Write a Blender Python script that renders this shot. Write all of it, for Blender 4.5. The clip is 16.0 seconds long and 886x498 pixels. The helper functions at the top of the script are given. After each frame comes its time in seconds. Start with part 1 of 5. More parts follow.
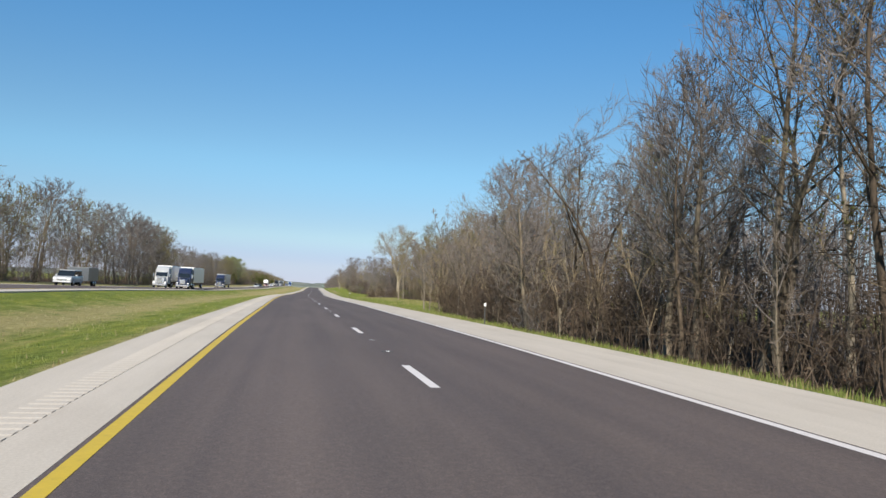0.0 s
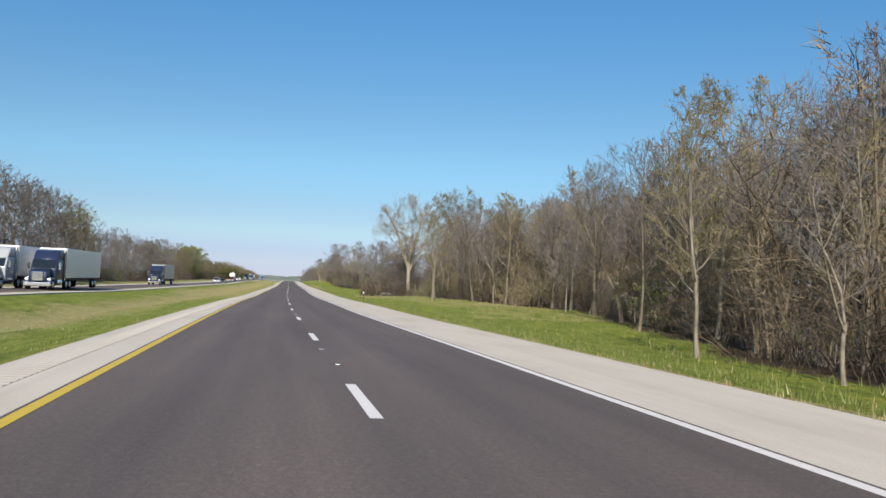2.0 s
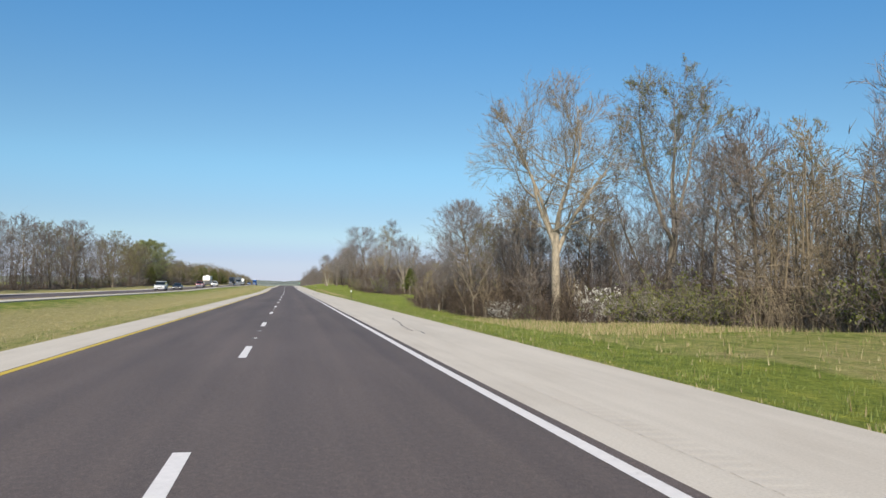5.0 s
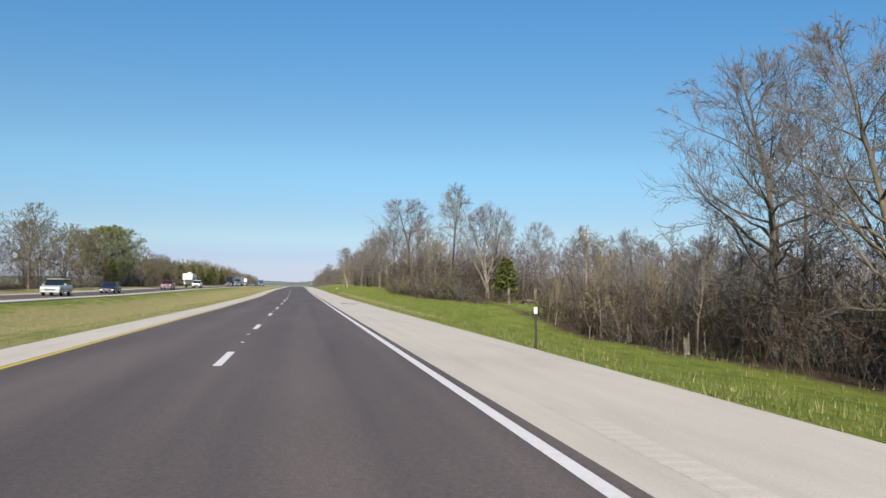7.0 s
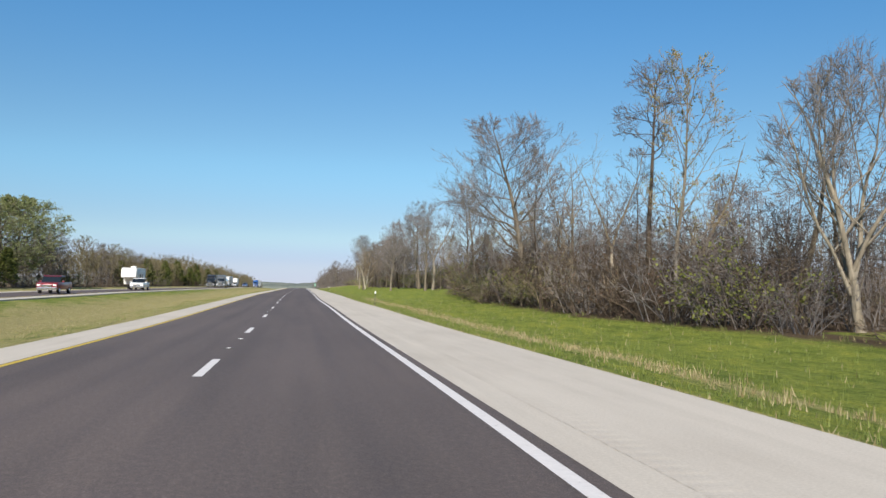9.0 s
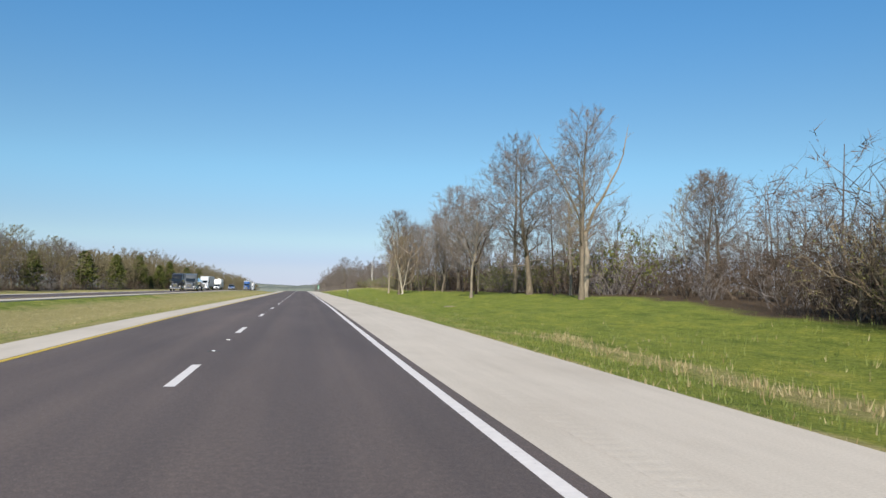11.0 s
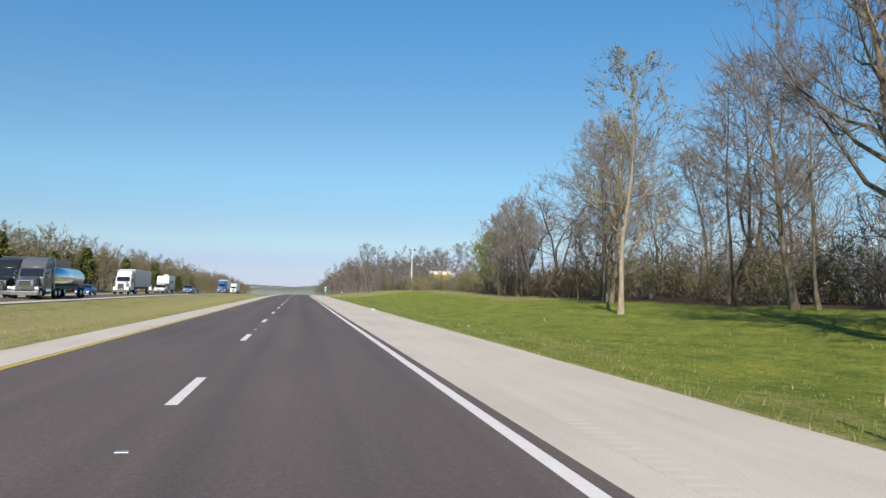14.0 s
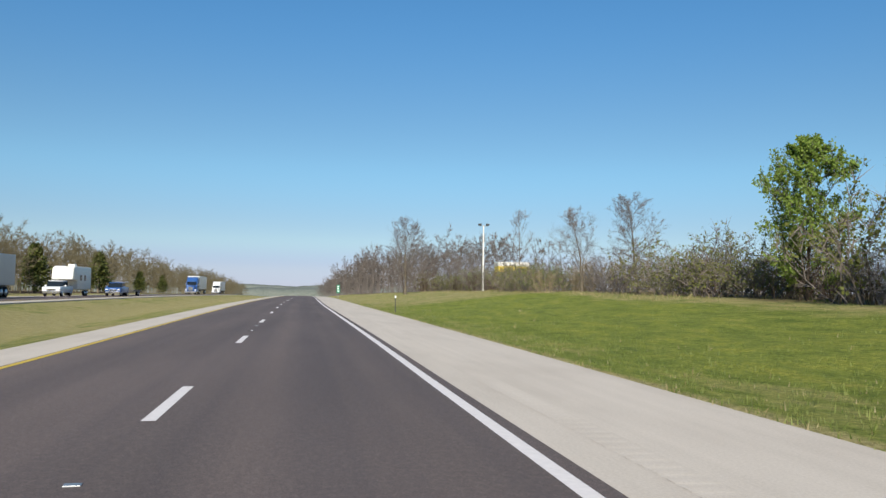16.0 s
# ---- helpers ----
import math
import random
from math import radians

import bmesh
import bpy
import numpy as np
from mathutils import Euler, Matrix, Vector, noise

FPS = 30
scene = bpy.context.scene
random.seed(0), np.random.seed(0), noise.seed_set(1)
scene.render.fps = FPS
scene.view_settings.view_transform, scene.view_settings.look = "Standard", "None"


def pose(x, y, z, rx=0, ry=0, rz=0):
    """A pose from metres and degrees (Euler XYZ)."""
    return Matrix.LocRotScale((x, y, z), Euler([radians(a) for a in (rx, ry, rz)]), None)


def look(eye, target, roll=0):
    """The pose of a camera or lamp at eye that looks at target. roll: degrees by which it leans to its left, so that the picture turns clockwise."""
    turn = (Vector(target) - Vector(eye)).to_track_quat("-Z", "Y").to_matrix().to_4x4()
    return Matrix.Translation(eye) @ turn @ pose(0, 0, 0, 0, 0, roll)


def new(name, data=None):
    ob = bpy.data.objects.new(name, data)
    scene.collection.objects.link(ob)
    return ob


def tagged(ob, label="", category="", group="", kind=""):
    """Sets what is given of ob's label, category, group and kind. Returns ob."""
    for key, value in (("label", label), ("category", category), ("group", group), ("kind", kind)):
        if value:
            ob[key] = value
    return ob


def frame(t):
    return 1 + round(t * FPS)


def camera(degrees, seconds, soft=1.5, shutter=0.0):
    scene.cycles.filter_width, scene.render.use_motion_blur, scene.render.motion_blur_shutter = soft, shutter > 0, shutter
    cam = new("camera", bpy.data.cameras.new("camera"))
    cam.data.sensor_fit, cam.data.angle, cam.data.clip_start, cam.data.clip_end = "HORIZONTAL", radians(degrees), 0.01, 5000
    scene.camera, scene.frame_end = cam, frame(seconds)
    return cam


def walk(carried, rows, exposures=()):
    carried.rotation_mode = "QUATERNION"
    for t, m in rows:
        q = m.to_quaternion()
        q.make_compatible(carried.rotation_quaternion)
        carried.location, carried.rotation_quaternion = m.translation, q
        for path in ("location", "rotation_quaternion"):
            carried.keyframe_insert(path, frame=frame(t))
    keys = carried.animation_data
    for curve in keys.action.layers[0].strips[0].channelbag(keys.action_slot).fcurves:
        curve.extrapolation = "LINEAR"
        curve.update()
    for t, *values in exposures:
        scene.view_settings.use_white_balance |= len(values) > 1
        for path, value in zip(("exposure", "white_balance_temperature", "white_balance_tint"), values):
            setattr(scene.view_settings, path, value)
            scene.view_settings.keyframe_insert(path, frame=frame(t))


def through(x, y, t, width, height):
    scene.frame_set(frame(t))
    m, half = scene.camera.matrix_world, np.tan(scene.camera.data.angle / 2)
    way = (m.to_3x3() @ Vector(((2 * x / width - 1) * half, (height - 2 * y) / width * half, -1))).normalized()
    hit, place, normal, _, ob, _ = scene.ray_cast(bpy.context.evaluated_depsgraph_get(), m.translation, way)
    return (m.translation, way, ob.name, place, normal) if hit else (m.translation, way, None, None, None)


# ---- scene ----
# The road runs along y. Places on it are given as X, metres to the right of the lane line, and s, metres along it.
KNOT = 25.0
ROAD_X = [0.51, -0.00, -0.51, -1.02, -1.44, -1.88, -2.19, -2.46, -2.47, -2.37, -2.28, -2.03, -1.75, -1.48, -1.26, -1.01, -0.79, -0.65, -0.55, -0.52, -0.32, 0.00, 0.24, 0.48, 0.71, 0.92, 1.14, 1.38, 1.53, 1.71, 2.05, 2.47, 2.93, 3.38, 3.79, 4.18, 4.55, 4.91, 5.28, 5.65, 6.02, 6.39]
ROAD_Z = [1.74, 1.74, 1.70, 1.73, 1.64, 1.53, 1.34, 1.10, 0.90, 0.62, 0.47, 0.38, 0.29, 0.21, 0.12, 0.01, -0.05, -0.13, -0.09, -0.07, 0.00, -0.01, -0.03, -0.05, -0.08, -0.12, -0.14, -0.18, -0.20, -0.30, -0.40, -0.49, -0.59, -0.68, -0.78, -0.87, -0.97, -1.06, -1.16, -1.25, -1.35, -1.44]
EYE = 1.415
# cross fall of the two lanes along the road: level to banked in the first bend, a plain crown after it
FALL_S = [30.0, 80.0, 130.0, 180.0, 230.0, 280.0]
FALL_LEFT = [0.0245, 0.0027, -0.0071, 0.0092, 0.0124, 0.0215]
FALL_RIGHT = [-0.0028, -0.0149, -0.0218, -0.0189, -0.0208, -0.0215]


def knots(table, s):
    """A smooth curve through values that stand every 25 m, from s = -25 on."""
    u = min(max(s / KNOT + 1.0, -20.0), len(table) + 40.0)
    i = min(max(int(math.floor(u)), 0), len(table) - 2)
    u -= i
    p1, p2 = table[i], table[i + 1]
    p0 = table[i - 1] if i > 0 else 2 * p1 - p2
    p3 = table[i + 2] if i + 2 < len(table) else 2 * p2 - p1
    if u < 0 or u > 1:
        return p1 + (p2 - p1) * u
    return 0.5 * (2 * p1 + (p2 - p0) * u + (2 * p0 - 5 * p1 + 4 * p2 - p3) * u * u + (3 * p1 - p0 - 3 * p2 + p3) * u ** 3)


def road_x(s):
    return knots(ROAD_X, s)


def road_z(s):
    # past the last crest the road sinks into a shallow valley
    return knots(ROAD_Z, min(s, 640.0)) - 0.00002 * min(max(0.0, s - 640.0), 760.0) ** 2


def surface(X, s):
    return road_z(s) + float(np.interp(s, FALL_S, FALL_LEFT if X < 0 else FALL_RIGHT)) * X


# seconds, metres along, X, yaw, pitch, roll
PATH = [
    (0.0, 27.15, -2.056, -9.32, 2.88, -3.05),
    (0.5, 46.04, -1.858, -9.15, 2.69, -2.84),
    (1.0, 64.96, -1.770, -10.06, 2.53, -2.85),
    (1.5, 83.87, -1.519, -10.79, 2.34, -2.52),
    (2.0, 102.76, -1.180, -11.08, 2.34, -2.19),
    (2.5, 121.70, -0.727, -11.35, 2.29, -1.75),
    (3.0, 140.77, -0.186, -10.92, 2.27, -0.87),
    (3.5, 159.88, 0.203, -10.98, 2.30, -0.84),
    (4.0, 179.02, 0.471, -11.03, 2.34, -0.81),
    (4.5, 198.13, 0.660, -11.10, 2.38, -0.77),
    (5.0, 217.15, 0.811, -11.16, 2.43, -0.74),
    (5.5, 236.01, 0.967, -11.21, 2.46, -0.71),
    (6.0, 254.71, 1.127, -10.96, 2.45, -0.66),
    (6.5, 273.45, 1.248, -10.65, 2.49, -0.74),
    (7.0, 292.12, 1.373, -10.38, 2.50, -0.82),
    (7.5, 310.96, 1.441, -10.77, 2.53, -0.71),
    (8.0, 329.56, 1.490, -10.22, 2.56, -1.01),
    (8.5, 348.28, 1.457, -10.56, 2.60, -1.25),
    (9.0, 366.88, 1.503, -10.26, 2.61, -0.95),
    (9.5, 385.52, 1.555, -9.77, 2.68, -0.90),
    (10.0, 404.17, 1.596, -9.94, 2.70, -0.89),
    (10.5, 422.82, 1.629, -10.10, 2.73, -0.88),
    (11.0, 441.44, 1.644, -10.26, 2.75, -0.87),
    (11.5, 459.99, 1.633, -10.43, 2.78, -0.87),
    (12.0, 478.44, 1.588, -10.59, 2.80, -0.86),
    (12.5, 496.78, 1.508, -10.25, 2.82, -1.07),
    (13.0, 515.50, 1.471, -10.38, 2.83, -1.11),
    (13.5, 534.04, 1.471, -10.34, 2.86, -0.89),
    (14.0, 552.60, 1.453, -10.37, 2.87, -0.99),
    (14.5, 571.02, 1.403, -10.42, 2.86, -1.19),
    (15.0, 589.73, 1.435, -10.39, 2.85, -1.07),
    (15.5, 608.20, 1.477, -10.48, 2.84, -0.91),
    (16.0, 626.93, 1.522, -10.29, 2.83, -0.96),
]
cam = camera(56.60, 16.0, soft=1.5)
walk(cam, [(t, pose(road_x(s) + X, s, surface(X, s) + EYE, 90 + pitch, roll, yaw)) for t, s, X, yaw, pitch, roll in PATH],
     exposures=((0.0, 0.34), (15.0, 0.34), (15.5, 0.23), (16.0, 0.23)))

# ---- light ----
SUN_ELEVATION, SUN_AZIMUTH = 33.0, 195.0     # azimuth clockwise from +y, where the sun stands
world = bpy.data.worlds.new("sky")
scene.world = world
world.use_nodes = True
sky = world.node_tree.nodes.new("ShaderNodeTexSky")
sky.sky_type, sky.sun_disc = "NISHITA", False
sky.sun_elevation, sky.sun_rotation = radians(SUN_ELEVATION), radians(SUN_AZIMUTH)
sky.air_density, sky.dust_density, sky.ozone_density, sky.altitude = 0.8, 0.0, 5.0, 200
background = world.node_tree.nodes["Background"]
background.inputs["Strength"].default_value = 0.114
# a hazy lower sky: the paler air towards the horizon, all the way round
tint = world.node_tree.nodes.new("ShaderNodeMix")
tint.data_type, tint.blend_type = "RGBA", "MULTIPLY"
tint.inputs["Factor"].default_value = 1.0
direction = world.node_tree.nodes.new("ShaderNodeTexCoord")
height = world.node_tree.nodes.new("ShaderNodeSeparateXYZ")
haze = world.node_tree.nodes.new("ShaderNodeValToRGB")
haze.color_ramp.interpolation = "EASE"
for at_z, colour in ((0.0, (0.45, 0.45, 0.62)), (0.025, (0.53, 0.49, 0.59)), (0.06, (0.67, 0.64, 0.60)), (0.15, (0.74, 0.85, 0.75)), (0.36, (0.60, 0.96, 0.98))):
    stop = haze.color_ramp.elements[0] if at_z == 0 else haze.color_ramp.elements.new(at_z)
    stop.position, stop.color = at_z, (*colour, 1)
last = haze.color_ramp.elements[-1]
last.position, last.color = 1.0, (0.68, 0.94, 0.98, 1)
world.node_tree.links.new(direction.outputs["Generated"], height.inputs["Vector"])
world.node_tree.links.new(height.outputs["Z"], haze.inputs["Fac"])
world.node_tree.links.new(haze.outputs["Color"], tint.inputs["B"])
world.node_tree.links.new(sky.outputs["Color"], tint.inputs["A"])
world.node_tree.links.new(tint.outputs["Result"], background.inputs["Color"])
sun = new("sun", bpy.data.lights.new("sun", "SUN"))
sun.data.energy, sun.data.angle, sun.data.color = 5.0, radians(0.53), (1.0, 0.93, 0.81)
az, el = radians(SUN_AZIMUTH), radians(SUN_ELEVATION)
sun.matrix_world = look((math.sin(az) * math.cos(el) * 100, math.cos(az) * math.cos(el) * 100, math.sin(el) * 100), (0, 0, 0))


# ---- materials ----
def shader(name, roughness=0.8, specular=0.3, metallic=0.0):
    m = bpy.data.materials.new(name)
    m.use_nodes = True
    b = m.node_tree.nodes["Principled BSDF"]
    b.inputs["Roughness"].default_value = roughness
    b.inputs["Specular IOR Level"].default_value = specular
    b.inputs["Metallic"].default_value = metallic
    return m, m.node_tree, b


def node(tree, kind, **values):
    n = tree.nodes.new(kind)
    for key, value in values.items():
        n.inputs[key].default_value = value
    return n


def noise_of(tree, scale, detail=4.0, rough=0.6, vector=None):
    n = node(tree, "ShaderNodeTexNoise", Scale=scale, Detail=detail, Roughness=rough)
    if vector is not None:
        tree.links.new(vector, n.inputs["Vector"])
    return n.outputs["Fac"]


def ramp(tree, fac, stops):
    n = tree.nodes.new("ShaderNodeValToRGB")
    e = n.color_ramp.elements
    while len(e) < len(stops):
        e.new(0.5)
    for k, (at, colour) in enumerate(stops):
        e[k].position, e[k].color = at, (*colour, 1)
    tree.links.new(fac, n.inputs["Fac"])
    return n.outputs["Color"]


def blend(tree, fac, a, b, kind="MIX"):
    n = tree.nodes.new("ShaderNodeMix")
    n.data_type, n.blend_type = "RGBA", kind
    for value, socket in ((fac, n.inputs["Factor"]), (a, n.inputs["A"]), (b, n.inputs["B"])):
        if hasattr(value, "node"):
            tree.links.new(value, socket)
        elif isinstance(value, tuple):
            socket.default_value = (*value, 1)
        else:
            socket.default_value = value
    return n.outputs["Result"]


def maths(tree, kind, a, b=0.0):
    n = tree.nodes.new("ShaderNodeMath")
    n.operation = kind
    for value, socket in ((a, n.inputs[0]), (b, n.inputs[1])):
        if hasattr(value, "node"):
            tree.links.new(value, socket)
        else:
            socket.default_value = value
    return n.outputs[0]


def relief(tree, b, height, strength=0.3, distance=0.01):
    n = node(tree, "ShaderNodeBump", Strength=strength, Distance=distance)
    tree.links.new(height, n.inputs["Height"])
    tree.links.new(n.outputs["Normal"], b.inputs["Normal"])


def place(tree, scale=(1, 1, 1), kind="Object"):
    c = tree.nodes.new("ShaderNodeTexCoord")
    m = node(tree, "ShaderNodeMapping", Scale=scale)
    tree.links.new(c.outputs[kind], m.inputs["Vector"])
    return m.outputs["Vector"]


def make_asphalt():
    m, t, b = shader("asphalt", 0.75, 0.25)
    uv = place(t, kind="UV")
    grit = noise_of(t, 55.0, 5.0, 0.8, uv)
    blotch = noise_of(t, 0.55, 5.0, 0.6, place(t, (1.0, 0.12, 1), "UV"))
    lanes = noise_of(t, 1.3, 2.0, 0.5, place(t, (1.0, 0.004, 1), "UV"))
    c = ramp(t, grit, [(0.3, (0.074, 0.060, 0.055)), (0.55, (0.138, 0.114, 0.104)), (0.72, (0.225, 0.193, 0.178))])
    chips = noise_of(t, 16.0, 3.0, 0.85, place(t, (1.0, 0.7, 1), "UV"))
    c = blend(t, 1.0, c, ramp(t, chips, [(0.36, (0.88, 0.87, 0.87)), (0.52, (1.03, 1.01, 0.99)), (0.68, (1.3, 1.26, 1.22))]), "MULTIPLY")
    c = blend(t, 1.0, c, ramp(t, blotch, [(0.3, (0.8, 0.8, 0.82)), (0.7, (1.12, 1.1, 1.1))]), "MULTIPLY")
    c = blend(t, 1.0, c, ramp(t, lanes, [(0.35, (0.88, 0.88, 0.9)), (0.65, (1.1, 1.08, 1.06))]), "MULTIPLY")
    t.links.new(c, b.inputs["Base Color"])
    relief(t, b, grit, 0.5, 0.006)
    return m


def make_concrete():
    m, t, b = shader("concrete", 0.85, 0.2)
    uv = place(t, kind="UV")
    grain = noise_of(t, 30.0, 5.0, 0.7, uv)
    stain = noise_of(t, 0.5, 5.0, 0.65, place(t, (1.0, 0.3, 1), "UV"))
    streak = noise_of(t, 3.0, 3.0, 0.6, place(t, (1.0, 0.02, 1), "UV"))
    c = ramp(t, grain, [(0.25, (0.48, 0.425, 0.36)), (0.6, (0.59, 0.53, 0.455)), (0.8, (0.66, 0.6, 0.53))])
    c = blend(t, 1.0, c, ramp(t, stain, [(0.28, (0.86, 0.85, 0.84)), (0.5, (0.98, 0.98, 0.98)), (0.75, (1.06, 1.06, 1.06))]), "MULTIPLY")
    c = blend(t, 1.0, c, ramp(t, streak, [(0.3, (0.95, 0.95, 0.945)), (0.6, (1.02, 1.02, 1.02))]), "MULTIPLY")
    t.links.new(c, b.inputs["Base Color"])
    relief(t, b, grain, 0.3, 0.004)
    return m


def make_paint(name, colour, worn):
    m, t, b = shader(name, 0.6, 0.4)
    wear = noise_of(t, 9.0, 6.0, 0.75, place(t))
    c = ramp(t, wear, [(0.27, worn), (0.36, tuple(0.85 * v for v in colour)), (0.7, colour)])
    t.links.new(c, b.inputs["Base Color"])
    relief(t, b, wear, 0.2, 0.003)
    return m


def make_ground():
    """Grass, dry grass and leaf litter, by the cover that the plan gives each place."""
    m, t, b = shader("meadow", 0.9, 0.15)
    cover = t.nodes.new("ShaderNodeAttribute")
    cover.attribute_name = "cover"
    split = t.nodes.new("ShaderNodeSeparateColor")
    t.links.new(cover.outputs["Color"], split.inputs["Color"])
    fine = noise_of(t, 14.0, 6.0, 0.75, place(t, (1.0, 0.6, 1)))
    tuft = noise_of(t, 1.1, 5.0, 0.65, place(t, (1.0, 0.35, 1)))
    broad = noise_of(t, 0.12, 3.0, 0.5, place(t))
    clump = noise_of(t, 3.2, 4.0, 0.7, place(t, (1.0, 0.8, 1)))
    green = ramp(t, fine, [(0.3, (0.086, 0.113, 0.018)), (0.5, (0.208, 0.244, 0.045)), (0.72, (0.37, 0.385, 0.105))])
    green = blend(t, 1.0, green, ramp(t, tuft, [(0.28, (0.52, 0.62, 0.5)), (0.5, (0.98, 1.0, 0.95)), (0.7, (1.35, 1.22, 1.05))]), "MULTIPLY")
    green = blend(t, 1.0, green, ramp(t, clump, [(0.3, (0.68, 0.74, 0.66)), (0.66, (1.22, 1.16, 1.1))]), "MULTIPLY")
    dry = ramp(t, fine, [(0.28, (0.19, 0.16, 0.06)), (0.52, (0.385, 0.33, 0.15)), (0.72, (0.56, 0.49, 0.26))])
    dry = blend(t, 1.0, dry, ramp(t, clump, [(0.3, (0.7, 0.74, 0.6)), (0.66, (1.16, 1.14, 1.1))]), "MULTIPLY")
    litter = ramp(t, fine, [(0.3, (0.045, 0.03, 0.018)), (0.52, (0.11, 0.075, 0.045)), (0.72, (0.2, 0.145, 0.095))])
    wobble = maths(t, "MULTIPLY", maths(t, "SUBTRACT", maths(t, "ADD", tuft, maths(t, "MULTIPLY", broad, 0.6)), 0.8), 2.2)

    def mask(socket):
        n = t.nodes.new("ShaderNodeMapRange")
        n.inputs["From Min"].default_value, n.inputs["From Max"].default_value = 0.3, 0.7
        t.links.new(maths(t, "ADD", socket, maths(t, "MULTIPLY", wobble, 0.5)), n.inputs["Value"])
        return n.outputs["Result"]

    c = blend(t, mask(split.outputs["Red"]), green, dry)
    c = blend(t, mask(split.outputs["Green"]), c, litter)
    t.links.new(c, b.inputs["Base Color"])
    relief(t, b, maths(t, "ADD", fine, tuft), 0.8, 0.12)
    return m


def make_bark(name, dark, light, scale=6.0):
    m, t, b = shader(name, 0.9, 0.15)
    ridges = noise_of(t, scale, 6.0, 0.7, place(t, (1, 1, 0.22)))
    patch = noise_of(t, 0.7, 3.0, 0.6, place(t))
    c = ramp(t, ridges, [(0.3, dark), (0.68, light)])
    c = blend(t, 1.0, c, ramp(t, patch, [(0.35, (0.78, 0.78, 0.76)), (0.65, (1.15, 1.13, 1.1))]), "MULTIPLY")
    info = t.nodes.new("ShaderNodeObjectInfo")
    c = blend(t, 1.0, c, ramp(t, info.outputs["Random"], [(0.0, (0.75, 0.74, 0.73)), (1.0, (1.2, 1.17, 1.12))]), "MULTIPLY")
    t.links.new(c, b.inputs["Base Color"])
    relief(t, b, ridges, 0.6, 0.03)
    return m


def make_leaf(name, dark, light, through=0.35):
    m, t, b = shader(name, 0.65, 0.25)
    g = t.nodes.new("ShaderNodeNewGeometry")
    c = ramp(t, g.outputs["Random Per Island"], [(0.0, dark), (1.0, light)])
    t.links.new(c, b.inputs["Base Color"])
    if through:
        tr = t.nodes.new("ShaderNodeBsdfTranslucent")
        t.links.new(c, tr.inputs["Color"])
        mix = node(t, "ShaderNodeMixShader", Fac=through)
        t.links.new(b.outputs["BSDF"], mix.inputs[1])
        t.links.new(tr.outputs["BSDF"], mix.inputs[2])
        t.links.new(mix.outputs["Shader"], t.nodes["Material Output"].inputs["Surface"])
    return m


def make_plain(name, colour, roughness=0.5, metallic=0.0, specular=0.5, wear=0.12):
    m, t, b = shader(name, roughness, specular, metallic)
    n = noise_of(t, 4.0, 5.0, 0.65, place(t))
    c = ramp(t, n, [(0.3, tuple(v * (1 - wear) for v in colour)), (0.7, tuple(min(1, v * (1 + wear)) for v in colour))])
    t.links.new(c, b.inputs["Base Color"])
    return m


ASPHALT, CONCRETE, MEADOW = make_asphalt(), make_concrete(), make_ground()
WHITE_PAINT = make_paint("white_road_paint", (0.80, 0.75, 0.72), (0.3, 0.28, 0.27))
YELLOW_PAINT = make_paint("yellow_road_paint", (0.65, 0.46, 0.045), (0.34, 0.26, 0.09))
TAR = make_plain("tar", (0.21, 0.19, 0.17), 0.85, 0, 0.3, 0.45)
RUBBER = make_plain("rubber", (0.022, 0.021, 0.02), 0.75)
BARK = make_bark("grey_brown_bark", (0.075, 0.062, 0.049), (0.235, 0.202, 0.158))
BARK_PALE = make_bark("pale_grey_bark", (0.155, 0.135, 0.108), (0.385, 0.34, 0.278))
BARK_WHITE = make_bark("white_peeling_bark", (0.34, 0.30, 0.25), (0.78, 0.74, 0.67), 3.0)
BARK_GREY = make_bark("light_grey_bark", (0.18, 0.157, 0.122), (0.42, 0.37, 0.295))
BARK_DARK = make_bark("dark_bark", (0.04, 0.032, 0.025), (0.14, 0.11, 0.085))
TWIG = make_bark("brown_twigs", (0.112, 0.098, 0.092), (0.255, 0.224, 0.21), 2.0)
BRUSH = make_bark("brush_stems", (0.062, 0.049, 0.039), (0.165, 0.13, 0.102), 2.0)
TWIG_GREY = make_bark("grey_twigs", (0.116, 0.107, 0.108), (0.256, 0.238, 0.24), 2.0)
# brush stems again, darkened: the shade inside the scrub is in the colour
BRUSH_SHADED = make_bark("shaded_brush_stems", (0.044, 0.034, 0.027), (0.122, 0.094, 0.074), 2.0)
TWIG_OLIVE = make_bark("olive_brown_twigs", (0.092, 0.08, 0.05), (0.215, 0.188, 0.12), 2.0)
TWIG_TAN = make_bark("tan_twigs", (0.152, 0.122, 0.082), (0.335, 0.275, 0.195), 2.0)
LEAF_FRESH = make_leaf("fresh_green_leaves", (0.13, 0.205, 0.03), (0.27, 0.36, 0.075))
LEAF_BUD = make_leaf("opening_buds", (0.15, 0.16, 0.05), (0.30, 0.28, 0.10))
LEAF_RED = make_leaf("reddish_buds", (0.20, 0.11, 0.075), (0.34, 0.20, 0.13))
LEAF_OLIVE = make_leaf("olive_leaves", (0.11, 0.13, 0.03), (0.25, 0.26, 0.07))
LEAF_PALE = make_leaf("pale_young_leaves", (0.19, 0.225, 0.085), (0.35, 0.37, 0.17), 0.4)
LEAF_CEDAR = make_leaf("cedar_needles", (0.045, 0.06, 0.014), (0.15, 0.165, 0.04), 0.1)
BLOSSOM = make_leaf("white_blossom", (0.62, 0.6, 0.52), (0.85, 0.84, 0.78), 0.3)
